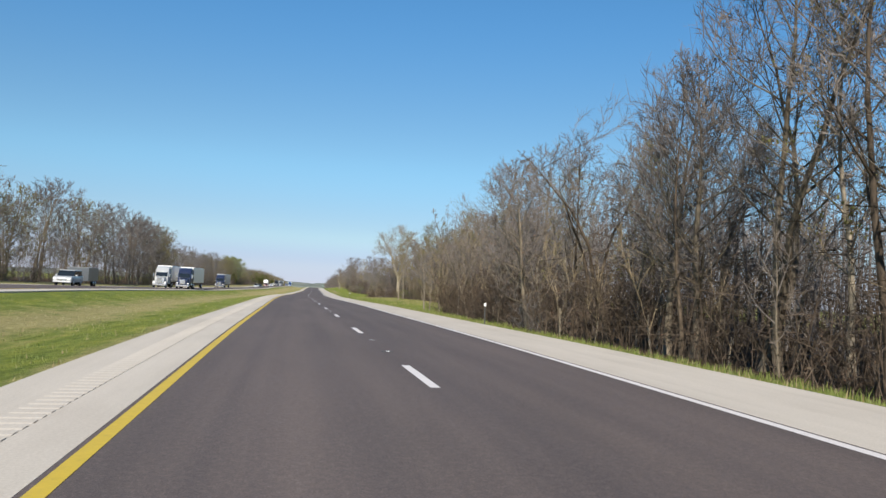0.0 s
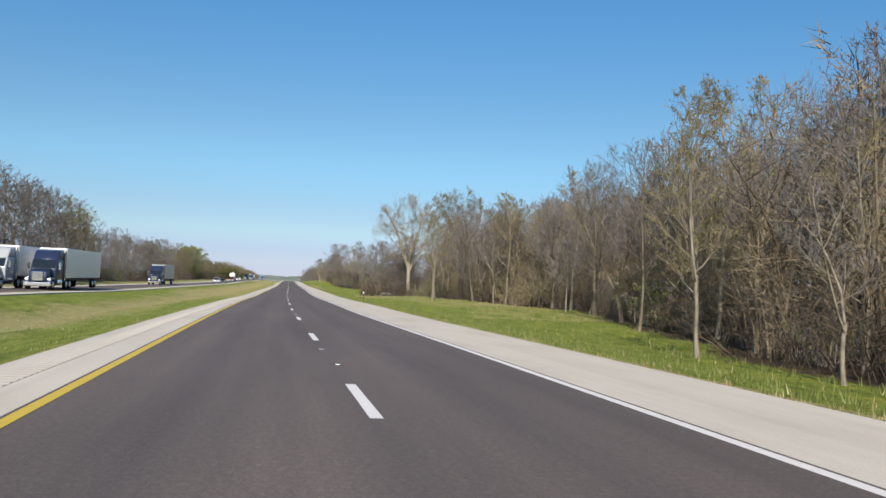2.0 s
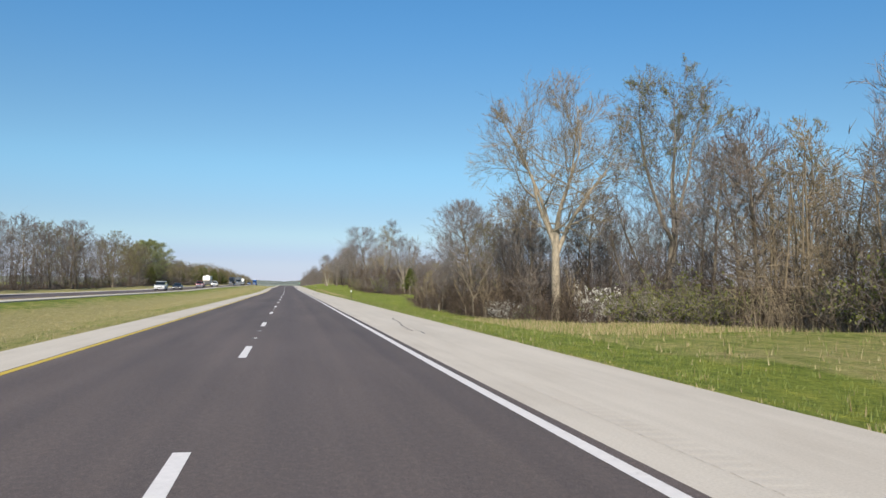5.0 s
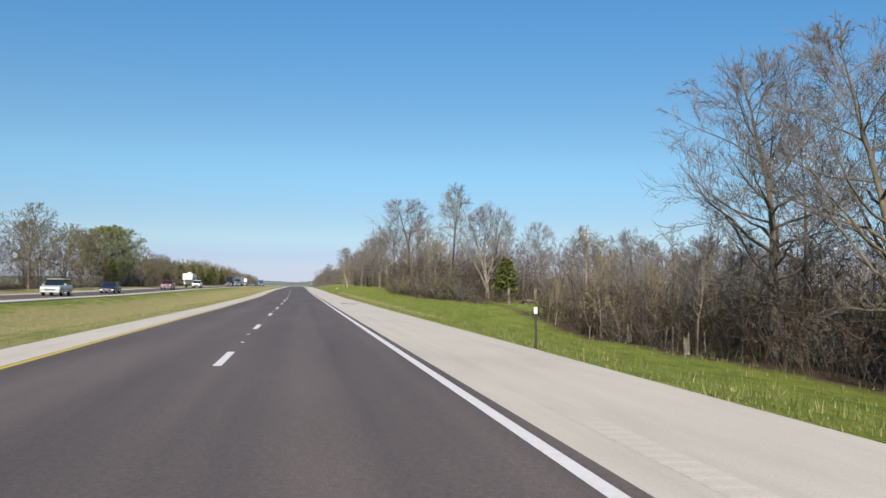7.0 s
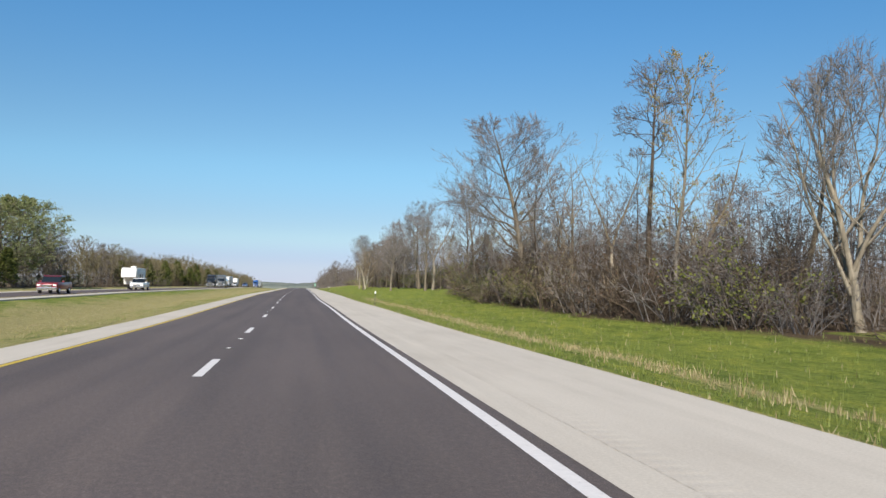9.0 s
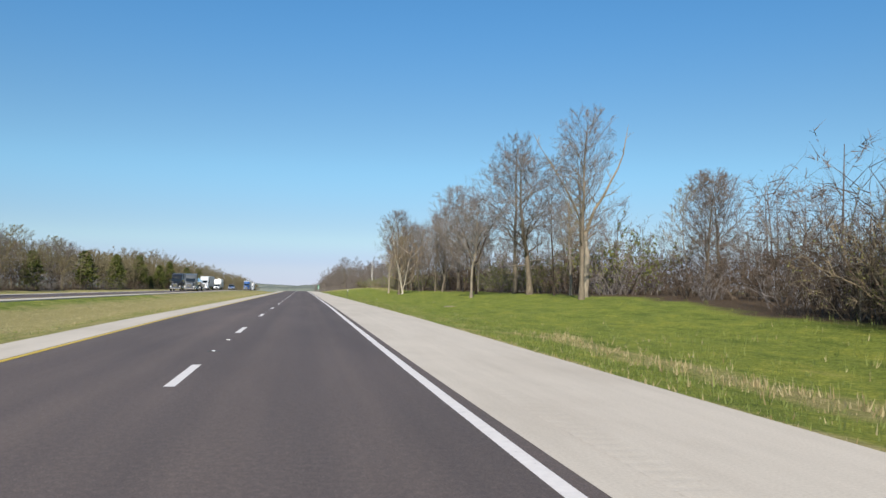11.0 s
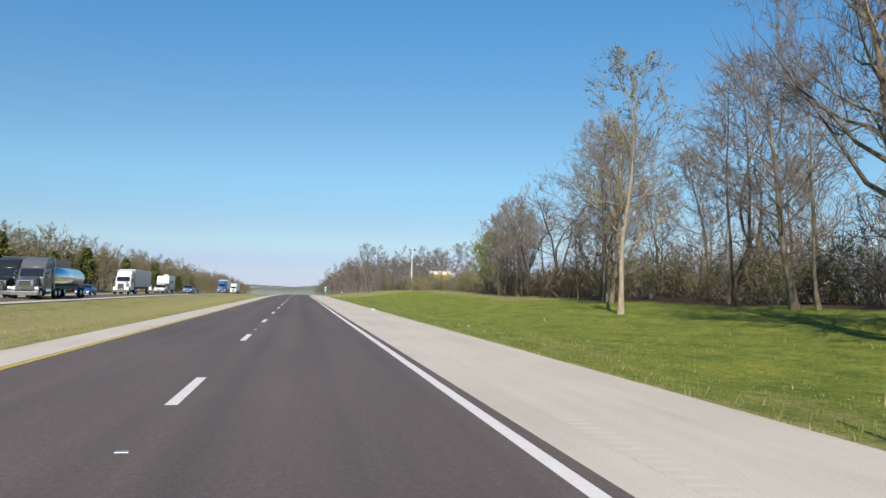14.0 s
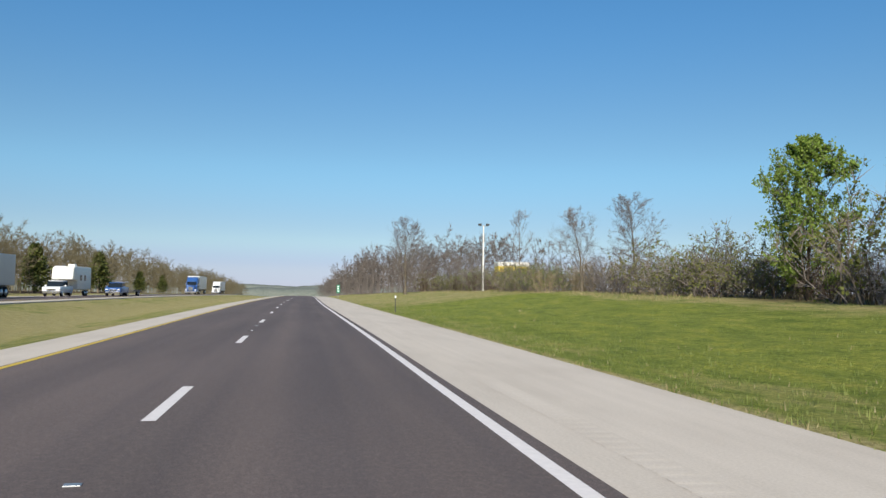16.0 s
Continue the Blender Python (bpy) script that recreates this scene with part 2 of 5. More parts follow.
BLADE_GREEN = make_leaf("green_grass_blades", (0.10, 0.14, 0.025), (0.27, 0.30, 0.09), 0.3)
BLADE_DRY = make_leaf("dry_grass_blades", (0.28, 0.215, 0.10), (0.55, 0.46, 0.27), 0.3)
# far woods made paler and bluer: the air's haze is painted in
HILL = make_bark("haze_tinted_woods", (0.12, 0.15, 0.14), (0.22, 0.235, 0.215), 0.02)
STEEL = make_plain("galvanised_steel", (0.45, 0.46, 0.46), 0.45, 0.8)
DARK_STEEL = make_plain("dark_steel", (0.07, 0.07, 0.07), 0.6, 0.3)
SIGN_GREEN = make_plain("green_sign_sheeting", (0.01, 0.24, 0.13), 0.5, 0, 0.4, 0.05)
REFLECTOR = make_plain("white_reflector", (0.85, 0.85, 0.85), 0.35, 0, 0.5, 0.03)
WOOD_POLE = make_bark("weathered_pole_wood", (0.16, 0.125, 0.09), (0.34, 0.285, 0.22), 8.0)
CREAM = make_plain("cream_panel", (0.78, 0.76, 0.7), 0.5)
YELLOW_PANEL = make_plain("yellow_panel", (0.75, 0.55, 0.06), 0.5)
BODY = {name: make_plain(name + "_car_paint", c, 0.28, 0.1, 0.6, 0.04) for name, c in dict(
    white=(0.78, 0.78, 0.77), silver=(0.42, 0.43, 0.44), black=(0.018, 0.02, 0.024), blue=(0.03, 0.10, 0.30), red=(0.20, 0.02, 0.03),
    navy=(0.02, 0.03, 0.07), grey=(0.10, 0.11, 0.12)).items()}
CHROME = make_plain("chrome", (0.75, 0.76, 0.78), 0.12, 1.0)
GLASS = make_plain("tinted_glass", (0.015, 0.02, 0.024), 0.06, 0.0, 0.8, 0.0)
LAMP_LENS = make_plain("lamp_lens", (0.8, 0.8, 0.78), 0.15, 0.0, 0.7, 0.0)
ALUMINIUM = make_plain("brushed_aluminium", (0.62, 0.63, 0.65), 0.3, 0.9)


# ---- mesh building ----
def mesh_from(name, verts, faces, mats, smooth=False, index=None):
    me = bpy.data.meshes.new(name)
    me.from_pydata([tuple(v) for v in verts], [], faces)
    for m in (mats if isinstance(mats, (list, tuple)) else [mats]):
        me.materials.append(m)
    if index is not None:
        me.polygons.foreach_set("material_index", index)
    if smooth:
        me.polygons.foreach_set("use_smooth", [True] * len(me.polygons))
    me.update()
    return me


def thing(name, label, category, group="", kind=""):
    return tagged(new(name), label, category, group, kind)


def part(name, me, parent, label=""):
    ob = new(name, me)
    ob.parent = parent
    return tagged(ob, label)


class Shape:
    """A list of vertices and faces that grows piece by piece."""

    def __init__(self):
        self.v, self.f = [], []

    def add(self, verts, faces):
        n = len(self.v)
        self.v.extend(verts)
        self.f.extend(tuple(i + n for i in face) for face in faces)
        return self

    def twig(self, rng, p, q, width):
        """The finest twig: one slender spike, turned at random about its line."""
        d = q - p
        u = d.orthogonal().normalized()
        w = d.cross(u).normalized()
        a = rng.uniform(0, 3.1416)
        u = (u * math.cos(a) + w * math.sin(a)) * (width * 1.35)
        n = len(self.v)
        self.v += [p - u, p + u, q]
        self.f.append((n, n + 1, n + 2))

    def tube(self, points, radii, sides):
        """A round stem through the points; a last radius of 0 gives it a tip."""
        n = len(self.v)
        k = len(points)
        d = points[-1] - points[0]
        u = d.orthogonal().normalized()
        w = d.cross(u).normalized()
        ring = [(math.cos(2 * math.pi * i / sides), math.sin(2 * math.pi * i / sides)) for i in range(sides)]
        tip = radii[-1] == 0
        for p, r in zip(points[:k - 1] if tip else points, radii):
            for c, s in ring:
                self.v.append(p + u * (c * r) + w * (s * r))
        rows = k - 1 if tip else k
        for j in range(rows - 1):
            for i in range(sides):
                a, b = n + j * sides + i, n + j * sides + (i + 1) % sides
                self.f.append((a, b, b + sides, a + sides))
        if tip:
            self.v.append(points[-1])
            last, base = len(self.v) - 1, n + (rows - 1) * sides
            for i in range(sides):
                self.f.append((base + i, base + (i + 1) % sides, last))
        return self

    def box(self, x0, x1, y0, y1, z0, z1, bevel=0.0):
        b = bevel
        if b <= 0:
            self.add([(x, y, z) for z in (z0, z1) for y in (y0, y1) for x in (x0, x1)],
                     [(0, 2, 3, 1), (4, 5, 7, 6), (0, 1, 5, 4), (2, 6, 7, 3), (0, 4, 6, 2), (1, 3, 7, 5)])
            return self
        bm = bmesh.new()
        bmesh.ops.create_cube(bm, size=1.0, matrix=Matrix.Translation(((x0 + x1) / 2, (y0 + y1) / 2, (z0 + z1) / 2)) @ Matrix.Diagonal((x1 - x0, y1 - y0, z1 - z0, 1)))
        bmesh.ops.bevel(bm, geom=bm.edges[:], offset=b, segments=2, affect="EDGES", profile=0.5)
        bm.verts.index_update()
        self.add([v.co.copy() for v in bm.verts], [tuple(v.index for v in f.verts) for f in bm.faces])
        bm.free()
        return self

    def slab(self, outline, x0, x1, bevel=0.0):
        """A side outline of (y, z) corners, carried across from x0 to x1."""
        bm = bmesh.new()
        face = bm.faces.new([bm.verts.new((x0, y, z)) for y, z in outline])
        out = bmesh.ops.extrude_face_region(bm, geom=[face])
        bmesh.ops.translate(bm, verts=[v for v in out["geom"] if isinstance(v, bmesh.types.BMVert)], vec=(x1 - x0, 0, 0))
        bmesh.ops.recalc_face_normals(bm, faces=bm.faces[:])
        if bevel:
            bmesh.ops.bevel(bm, geom=bm.edges[:], offset=bevel, segments=2, affect="EDGES", profile=0.5)
        bm.verts.index_update()
        self.add([v.co.copy() for v in bm.verts], [tuple(v.index for v in f.verts) for f in bm.faces])
        bm.free()
        return self

    def moved(self, m):
        self.v = [m @ Vector(v) for v in self.v]
        return self

    def mesh(self, name, mats, smooth=False):
        return mesh_from(name, self.v, self.f, mats, smooth)


# ---- the ground ----
def table(rows, s):
    """Values along the road, read off between the rows of a table."""
    if s <= rows[0][0]:
        return rows[0][1:]
    for a, b in zip(rows, rows[1:]):
        if s <= b[0]:
            u = (s - a[0]) / (b[0] - a[0])
            u = u * u * (3 - 2 * u)
            return tuple(p + (q - p) * u for p, q in zip(a[1:], b[1:]))
    return rows[-1][1:]


# height over the road's crown at these X, for places along the road
RIGHT_X = (7.15, 9.2, 12.0, 16.0, 20.0, 25.0, 32.0, 50.0)
RIGHT_Z = (
    (0, -0.19, -0.45, -0.95, -1.15, -1.2, -1.2, -1.2, -1.2),
    (130, -0.19, -0.4, -0.75, -0.9, -0.95, -0.95, -0.9, -0.8),
    (190, -0.19, -0.3, -0.42, -0.4, -0.35, -0.3, -0.2, 0.0),
    (240, -0.19, -0.3, -0.3, -0.15, -0.05, 0.0, 0.0, 0.0),
    (262, -0.19, -0.4, -0.8, -1.0, -1.0, -1.0, -1.2, -1.2),
    (300, -0.19, -0.45, -1.1, -1.7, -2.0, -2.2, -2.3, -2.3),
    (345, -0.19, -0.45, -1.0, -1.6, -2.0, -2.1, -2.1, -2.1),
    (385, -0.19, -0.35, -0.7, -0.8, -0.6, -0.35, -0.3, -0.3),
    (440, -0.19, -0.35, -0.55, -0.45, -0.1, 0.1, 0.2, 0.2),
    (500, -0.19, -0.3, -0.3, 0.1, 0.6, 0.9, 1.0, 1.0),
    (560, -0.19, -0.3, -0.2, 0.15, 0.7, 1.1, 1.2, 1.2),
    (640, -0.19, -0.25, -0.1, 0.3, 0.7, 0.95, 1.1, 1.1),
    (720, -0.19, -0.25, 0.0, 0.6, 1.1, 1.45, 1.6, 1.6),
    (900, -0.19, -0.3, 0.0, 0.5, 0.9, 1.2, 1.4, 1.4))
LEFT_X = (-50.0, -40.0, -34.0, -32.0, -19.5, -17.0, -13.0, -9.0, -5.2)
LEFT_Z = (0.2, -0.1, -0.3, -0.14, -0.12, -0.45, -0.95, -0.6, -0.14)
# how far from the road the woods begin
EDGE_RIGHT = ((0, 12.5), (85, 12.5), (112, 13.2), (128, 15.0), (145, 21.5), (185, 29.0), (210, 27.5), (240, 23.0), (258, 24.0), (275, 29.0), (290, 25.0), (306, 21.0), (345, 21.5),
              (380, 23.0), (430, 19.0), (470, 21.0), (500, 25.0), (560, 23.5), (610, 23.0), (640, 24.0), (700, 27.0), (760, 24.0), (850, 15.0), (1400, 15.0))


def ground_z(X, s):
    z = road_z(s)
    if X > RIGHT_X[0]:
        row = table(RIGHT_Z, s)
        h = float(np.interp(X, RIGHT_X, row))
        w = min(1.0, (X - 7.15) / 3)
    elif X < LEFT_X[-1]:
        h = float(np.interp(X, LEFT_X, LEFT_Z))
        w = min(1.0, (-5.2 - X) / 3) if X > -19.5 else (0.0 if X > -32 else 1.0)
        w = min(w, max(0.0, (X + 19.5) / 2)) if X > -19.5 else w
    else:
        return z - 0.35
    n = noise.noise(Vector((X * 0.16, s * 0.16, 3.0))) * 0.16 + noise.noise(Vector((X * 0.6, s * 0.5, 9.0))) * 0.05
    far = max(0.0, abs(X) - 60.0)
    return z + h + n * w + 0.0006 * min(far, 600) * noise.noise(Vector((X * 0.004, s * 0.004, 1.0))) * 12


def ground_cover(X, s):
    """How dry the grass is, and how much leaf litter lies there."""
    dry = 0.12
    if X > 0:
        edge = table(EDGE_RIGHT, s)[0]
        litter = min(1.0, max(0.0, (X - edge + 1.5) / 3.0))
        if X < 7.75:
            dry = 0.85
        if 160 < s < 250 and X > edge - 12:
            dry = 0.42 if s < 195 else 0.5
        if 195 < s < 212 and X > edge - 5:
            dry = 0.75
        if 250 < s < 277 and X > 13.0:
            dry = 0.72
        if 330 < s < 400 and X > 24:
            dry, litter = 0.35, litter * 0.2
        if 340 < s < 470:
            dry = max(dry, (0.85 if s > 380 else 0.7) - abs(X - 10.4) * 0.5)
        if s > 470:
            dry = max(dry, 0.33) if X < 10.5 else dry
        if s > 620:
            dry = max(dry, min(0.6, (X - edge + 7) * 0.12))
            litter *= 0.5
        if s > 700:
            dry = 0.6
    else:
        litter = min(1.0, max(0.0, (-41.0 - X) / 4.0))
        if X > -20:
            dry = 0.8 - 0.14 * abs(X + 12.5)
            dry += 0.35 if s > 230 else 0.05
            dry = max(dry, 0.62) if s > 560 else dry
            if X > -8.5:
                dry = 0.16 if s < 200 else 0.58
        else:
            dry = 0.7
        if X > -5.8:
            dry = 0.6
    if abs(X) > 70:
        litter, dry = 0.25, 0.4
    return max(0.0, dry), litter


def build_ground():
    xs = [-3500, -1500, -700, -350, -180, -110, -80, -66] + [-58 + 2 * i for i in range(13)] + [-32.6, -31.5, -19.6, -19.0] + [-18 + 0.9 * i for i in range(13)] + [-6.4, -5.7, -5.3, -4.9]
    xs += [-2, 2, 6.6, 7.0, 7.5, 7.9] + [8.2 + 0.8 * i for i in range(14)] + [20 + 1.6 * i for i in range(15)] + [46, 52, 60, 75, 100, 150, 300, 600, 1500, 3500]
    ss = [-400, -200, -100, -50] + [-20 + 1.8 * i for i in range(445)] + [785 + 10 * i for i in range(32)] + [1130, 1200, 1400, 1800, 2500, 4500]
    verts, cover = [], []
    for s in ss:
        for X in xs:
            verts.append((road_x(min(s, 1100)) + X, s, ground_z(X, s)))
            cover.append((*ground_cover(X, s), 0, 1))
    w = len(xs)
    faces = [(j * w + i, j * w + i + 1, j * w + w + i + 1, j * w + w + i) for j in range(len(ss) - 1) for i in range(w - 1)]
    me = mesh_from("ground", verts, faces, MEADOW, True)
    me.color_attributes.new("cover", "FLOAT_COLOR", "POINT").data.foreach_set("color", np.array(cover, dtype=np.float32).ravel())
    return tagged(new("ground", me), "uneven grass verge with dry patches and leaf litter under the woods", "ground", kind="structure")


ground = build_ground()


# ---- the road ----
def ribbon(name, X0, X1, s0, s1, lift, mat, parent=None, step=5.0, base=None, skirt=0.0, cuts=1):
    """A sheet that follows the road; skirt: how far its sides reach down."""
    base = base or surface
    n = max(1, int(round((s1 - s0) / step)))
    verts, uvs, faces = [], [], []
    for i in range(n + 1):
        s = s0 + (s1 - s0) * i / n
        a, b = (X(s) if callable(X) else X for X in (X0, X1))
        xs = [a + (b - a) * k / cuts for k in range(cuts + 1)]
        cols = ([(a, skirt)] if skirt else []) + [(X, 0.0) for X in xs] + ([(b, skirt)] if skirt else [])
        for X, down in cols:
            verts.append((road_x(s) + X, s, base(X, s) + lift - down))
            uvs.append((X, s))
    w = len(cols)
    faces = [(j * w + i, j * w + i + 1, j * w + w + i + 1, j * w + w + i) for j in range(n) for i in range(w - 1)]
    me = mesh_from(name, verts, faces, mat)
    layer = me.uv_layers.new(name="plan")
    loops = np.empty(len(me.loops), dtype=np.int32)
    me.loops.foreach_get("vertex_index", loops)
    layer.data.foreach_set("uv", np.array(uvs, dtype=np.float32)[loops].ravel())
    ob = new(name, me)
    ob.parent = parent
    return ob


FAR = 1400.0


def kerb_line(s):
    """Where the asphalt meets the concrete of the outer shoulder."""
    return float(np.interp(s, (150, 250), (3.78, 3.89)))


road = tagged(ribbon("road", -3.69, lambda s: kerb_line(s) - 0.01, -60, FAR, 0, ASPHALT, None, 4.0, None, 0.3, 2), "dark grey asphalt carriageway with two lanes", "road", kind="structure")
tagged(ribbon("edge_line", 3.53, 3.70, -60, FAR, 0.004, WHITE_PAINT, road, 4.0), "solid white edge line")
tagged(ribbon("edge_line", -3.64, -3.49, -60, FAR, 0.004, YELLOW_PAINT, road, 4.0), "solid yellow edge line")
for k in range(-6, 92):
    s = 38.43 + 12.192 * k
    tagged(ribbon("lane_dash", -0.075, 0.075, s, s + 3.05, 0.004, WHITE_PAINT, road, 1.6), "white dashed lane line")


def outer_edge(s):
    return float(np.interp(s, (0, 60, 120, 200), (6.75, 6.75, 6.95, 7.35)))


def inner_edge(s):
    return float(np.interp(s, (40, 90), (-5.45, -5.12)))


pavement_right = tagged(ribbon("pavement_outer", kerb_line, outer_edge, -60, FAR, -0.004, CONCRETE, None, 4.0, None, 0.35, 1), "light concrete outer shoulder with a ribbed strip", "shoulder", kind="structure")
pavement_left = tagged(ribbon("pavement_inner", inner_edge, -3.70, -60, FAR, -0.004, CONCRETE, None, 4.0, None, 0.35, 1), "light concrete inner shoulder with a ribbed strip", "shoulder", kind="structure")


def rumble(X0, X1, s0, s1, parent, lift, deep):
    """Rounded grooves side by side, cut across the shoulder."""
    n = int((s1 - s0) / 0.3)
    verts, faces = [], []
    for i in range(n):
        s = s0 + 0.3 * i
        for ds, dz in ((0.0, lift), (0.045, lift - deep), (0.13, lift - deep), (0.175, lift)):
            for X in (X0, X1):
                verts.append((road_x(s) + X, s + ds, surface(X, s) + dz))
        faces += [(8 * i + 2 * j, 8 * i + 2 * j + 1, 8 * i + 2 * j + 3, 8 * i + 2 * j + 2) for j in range(3)]
        if i + 1 < n:
            faces.append((8 * i + 6, 8 * i + 7, 8 * i + 9, 8 * i + 8))
    me = mesh_from("rumble_strip", verts, faces, CONCRETE)
    loops = np.empty(len(me.loops), dtype=np.int32)
    me.loops.foreach_get("vertex_index", loops)
    me.uv_layers.new(name="plan").data.foreach_set("uv", np.array([(v[0], v[1]) for v in verts], dtype=np.float32)[loops].ravel())
    ob = new("rumble_strip", me)
    ob.parent = parent
    return tagged(ob, "ribbed rumble strip", kind="stuff")


rumble(-4.75, -4.35, 20, 190, pavement_left, 0.004, 0.0075)
rumble(4.45, 4.85, 200, 720, pavement_right, -0.0015, 0.0022)


def opposite_surface(X, s):
    return road_z(s) - 0.018 * abs(X + 25.0)


opposite = tagged(ribbon("road_opposite", -28.98, -21.02, -60, FAR, 0.06, ASPHALT, None, 5.0, opposite_surface, 0.3, 2), "dark asphalt carriageway for oncoming traffic", "road", kind="structure")
tagged(ribbon("edge_line", -21.42, -21.26, -60, FAR, 0.065, YELLOW_PAINT, opposite, 5.0, opposite_surface), "solid yellow edge line")
tagged(ribbon("edge_line", -28.74, -28.58, -60, FAR, 0.065, WHITE_PAINT, opposite, 5.0, opposite_surface), "solid white edge line")
tagged(ribbon("pavement_opposite_inner", -21.01, -19.4, -60, FAR, 0.055, CONCRETE, None, 5.0, opposite_surface, 0.3), "light concrete shoulder beside the median", "shoulder", kind="structure")
tagged(ribbon("pavement_opposite_outer", -32.0, -28.99, -60, FAR, 0.055, CONCRETE, None, 5.0, opposite_surface, 0.3), "light concrete shoulder beside the far verge", "shoulder", kind="structure")
# ---- trees ----
UP = Vector((0, 0, 1))


def heading(azimuth, rise):
    return Vector((math.cos(azimuth) * math.cos(rise), math.sin(azimuth) * math.cos(rise), math.sin(rise)))


def stem(rng, p, d, length, r0, r1, steps, up=0.0, wobble=0.1):
    points, radii, d = [p], [r0], d.normalized()
    for i in range(steps):
        d = (d + Vector((rng.gauss(0, wobble), rng.gauss(0, wobble), rng.gauss(0, wobble) + up))).normalized()
        p = p + d * (length / steps)
        points.append(p)
        radii.append(r0 + (r1 - r0) * (i + 1) / steps)
    return points, radii


def along(points, radii, t):
    u = min(max(t, 0.0), 0.999) * (len(points) - 1)
    i = int(u)
    u -= i
    return points[i].lerp(points[i + 1], u), (points[i + 1] - points[i]).normalized(), radii[i] + (radii[i + 1] - radii[i]) * u


def turned(rng, d, low, high):
    """A direction that leaves d by an angle between low and high degrees, to any side."""
    side = d.orthogonal().normalized()
    side.rotate(Matrix.Rotation(rng.uniform(0, 2 * math.pi), 3, d))
    a = radians(rng.uniform(low, high))
    return (d * math.cos(a) + side * math.sin(a)).normalized()


def leaf(shape, rng, p, size):
    a = Vector((rng.gauss(0, 1), rng.gauss(0, 1), rng.gauss(0, 0.8))).normalized()
    b = a.orthogonal().normalized()
    b.rotate(Matrix.Rotation(rng.uniform(0, 6.28), 3, a))
    w = a.cross(b) * size * 0.42
    b = b * size
    shape.add([p, p + b * 0.5 + w, p + b, p + b * 0.5 - w], [(0, 1, 2, 3)])


def grow(seed, height, radius, clear, limbs, reach, rise, subs=6, shoots=5, twigs=4, forks=0, lean=0.03, leaves=0, leaf_size=0.1, thick=0.012, slim=False, crook=0.10, lift=0.09, oval=0.5, fork_rise=(54, 78)):
    """Trunk and limbs, finer branches, and leaves of one tree, standing at the origin. oval: how high in the crown it is widest."""
    rng = random.Random(seed)
    wood, fine, green = Shape(), Shape(), Shape()
    top = height * (clear + 0.03 if forks else 0.95)
    pts, rad = stem(rng, Vector((0, 0, -0.25)), Vector((rng.gauss(0, lean), rng.gauss(0, lean), 1)), top + 0.25, radius, radius * (0.72 if forks else 0.08), 9, 0.06, 0.03 + crook * 0.25)
    rad[0] = radius * 1.4
    wood.tube(pts, rad, 8)
    low_z = height * clear * 0.8
    tall = (height - low_z) / 2 * 1.02
    centre = Vector((pts[-1].x * 0.6, pts[-1].y * 0.6, low_z + tall * 2 * oval))
    mains = []
    if forks:
        start = rng.uniform(0, 6.28)
        for i in range(forks):
            a = start + 6.283 * i / forks + rng.gauss(0, 0.25)
            p, r = stem(rng, pts[-1] - UP * rng.uniform(0, 0.12 * height), heading(a, radians(rng.uniform(*fork_rise))), (height - top) * rng.uniform(0.82, 1.0), radius * rng.uniform(0.42, 0.62), radius * 0.06, 8, 0.035, 0.06 + crook * 0.4)
            (fine if slim else wood).tube(p, r, 6)
            mains.append((p, r, 0.16))
    else:
        mains.append((pts, rad, clear))
    first = []
    each = max(1, int(limbs / len(mains)))
    for p, r, low in mains:
        start = rng.uniform(0, 6.28)
        for i in range(each):
            t = low + (0.98 - low) * ((i + rng.random() * 0.8) / each)
            q, d, local = along(p, r, t)
            u = (t - low) / (1 - low)
            a = start + 2.4 * i + rng.gauss(0, 0.35)
            way = heading(a, radians(rise + 32 * u + rng.gauss(0, 9)))
            size = max(0.2 * reach, min(1.5 * reach, reach_of(q, way, centre, reach, tall))) * rng.uniform(0.7, 0.98)
            bp, br = stem(rng, q, way, size, max(0.03, local * rng.uniform(0.36, 0.58)), 0.012, 5, lift, crook)
            (fine if slim else wood).tube(bp, br, 4)
            first.append((bp, br, size))
    second = []
    for p, r, size in first:
        for i in range(subs):
            q, d, local = along(p, r, 0.22 + 0.77 * (i + rng.random()) / subs)
            way = (turned(rng, d, 22, 58) + UP * 0.12).normalized()
            n = max(0.1 * reach, min(size * rng.uniform(0.32, 0.6), reach_of(q, way, centre, reach, tall) * rng.uniform(0.8, 1.0)))
            bp, br = stem(rng, q, way, n, max(0.014, local * 0.5), 0.007, 3, 0.05, crook)
            br[-1] = 0
            fine.tube(bp, br, 3)
            second.append((bp, br, n))
    for p, r, size in second:
        for i in range(shoots):
            q, d, local = along(p, r, 0.12 + 0.86 * (i + rng.random()) / shoots)
            n = size * rng.uniform(0.3, 0.6)
            way = (turned(rng, d, 20, 52) + UP * 0.12).normalized()
            bp, br = [q, q + way * n], [thick, 0]
            fine.tube(bp, br, 3)
            for j in range(2 * twigs):
                q2, d2, _ = along(bp, br, 0.15 + 0.84 * (j + rng.random()) / (2 * twigs))
                tip = q2 + (turned(rng, d2, 18, 52) + UP * 0.08) * n * rng.uniform(0.35, 0.75)
                fine.twig(rng, q2, tip, thick * 0.85)
                if leaves and rng.random() < leaves:
                    for _ in range(int(math.ceil(leaves))):
                        leaf(green, rng, q2.lerp(tip, rng.uniform(0.3, 1.0)) + Vector((rng.gauss(0, 0.05), rng.gauss(0, 0.05), rng.gauss(0, 0.05))), leaf_size * rng.uniform(0.6, 1.4))
    return wood, fine, green


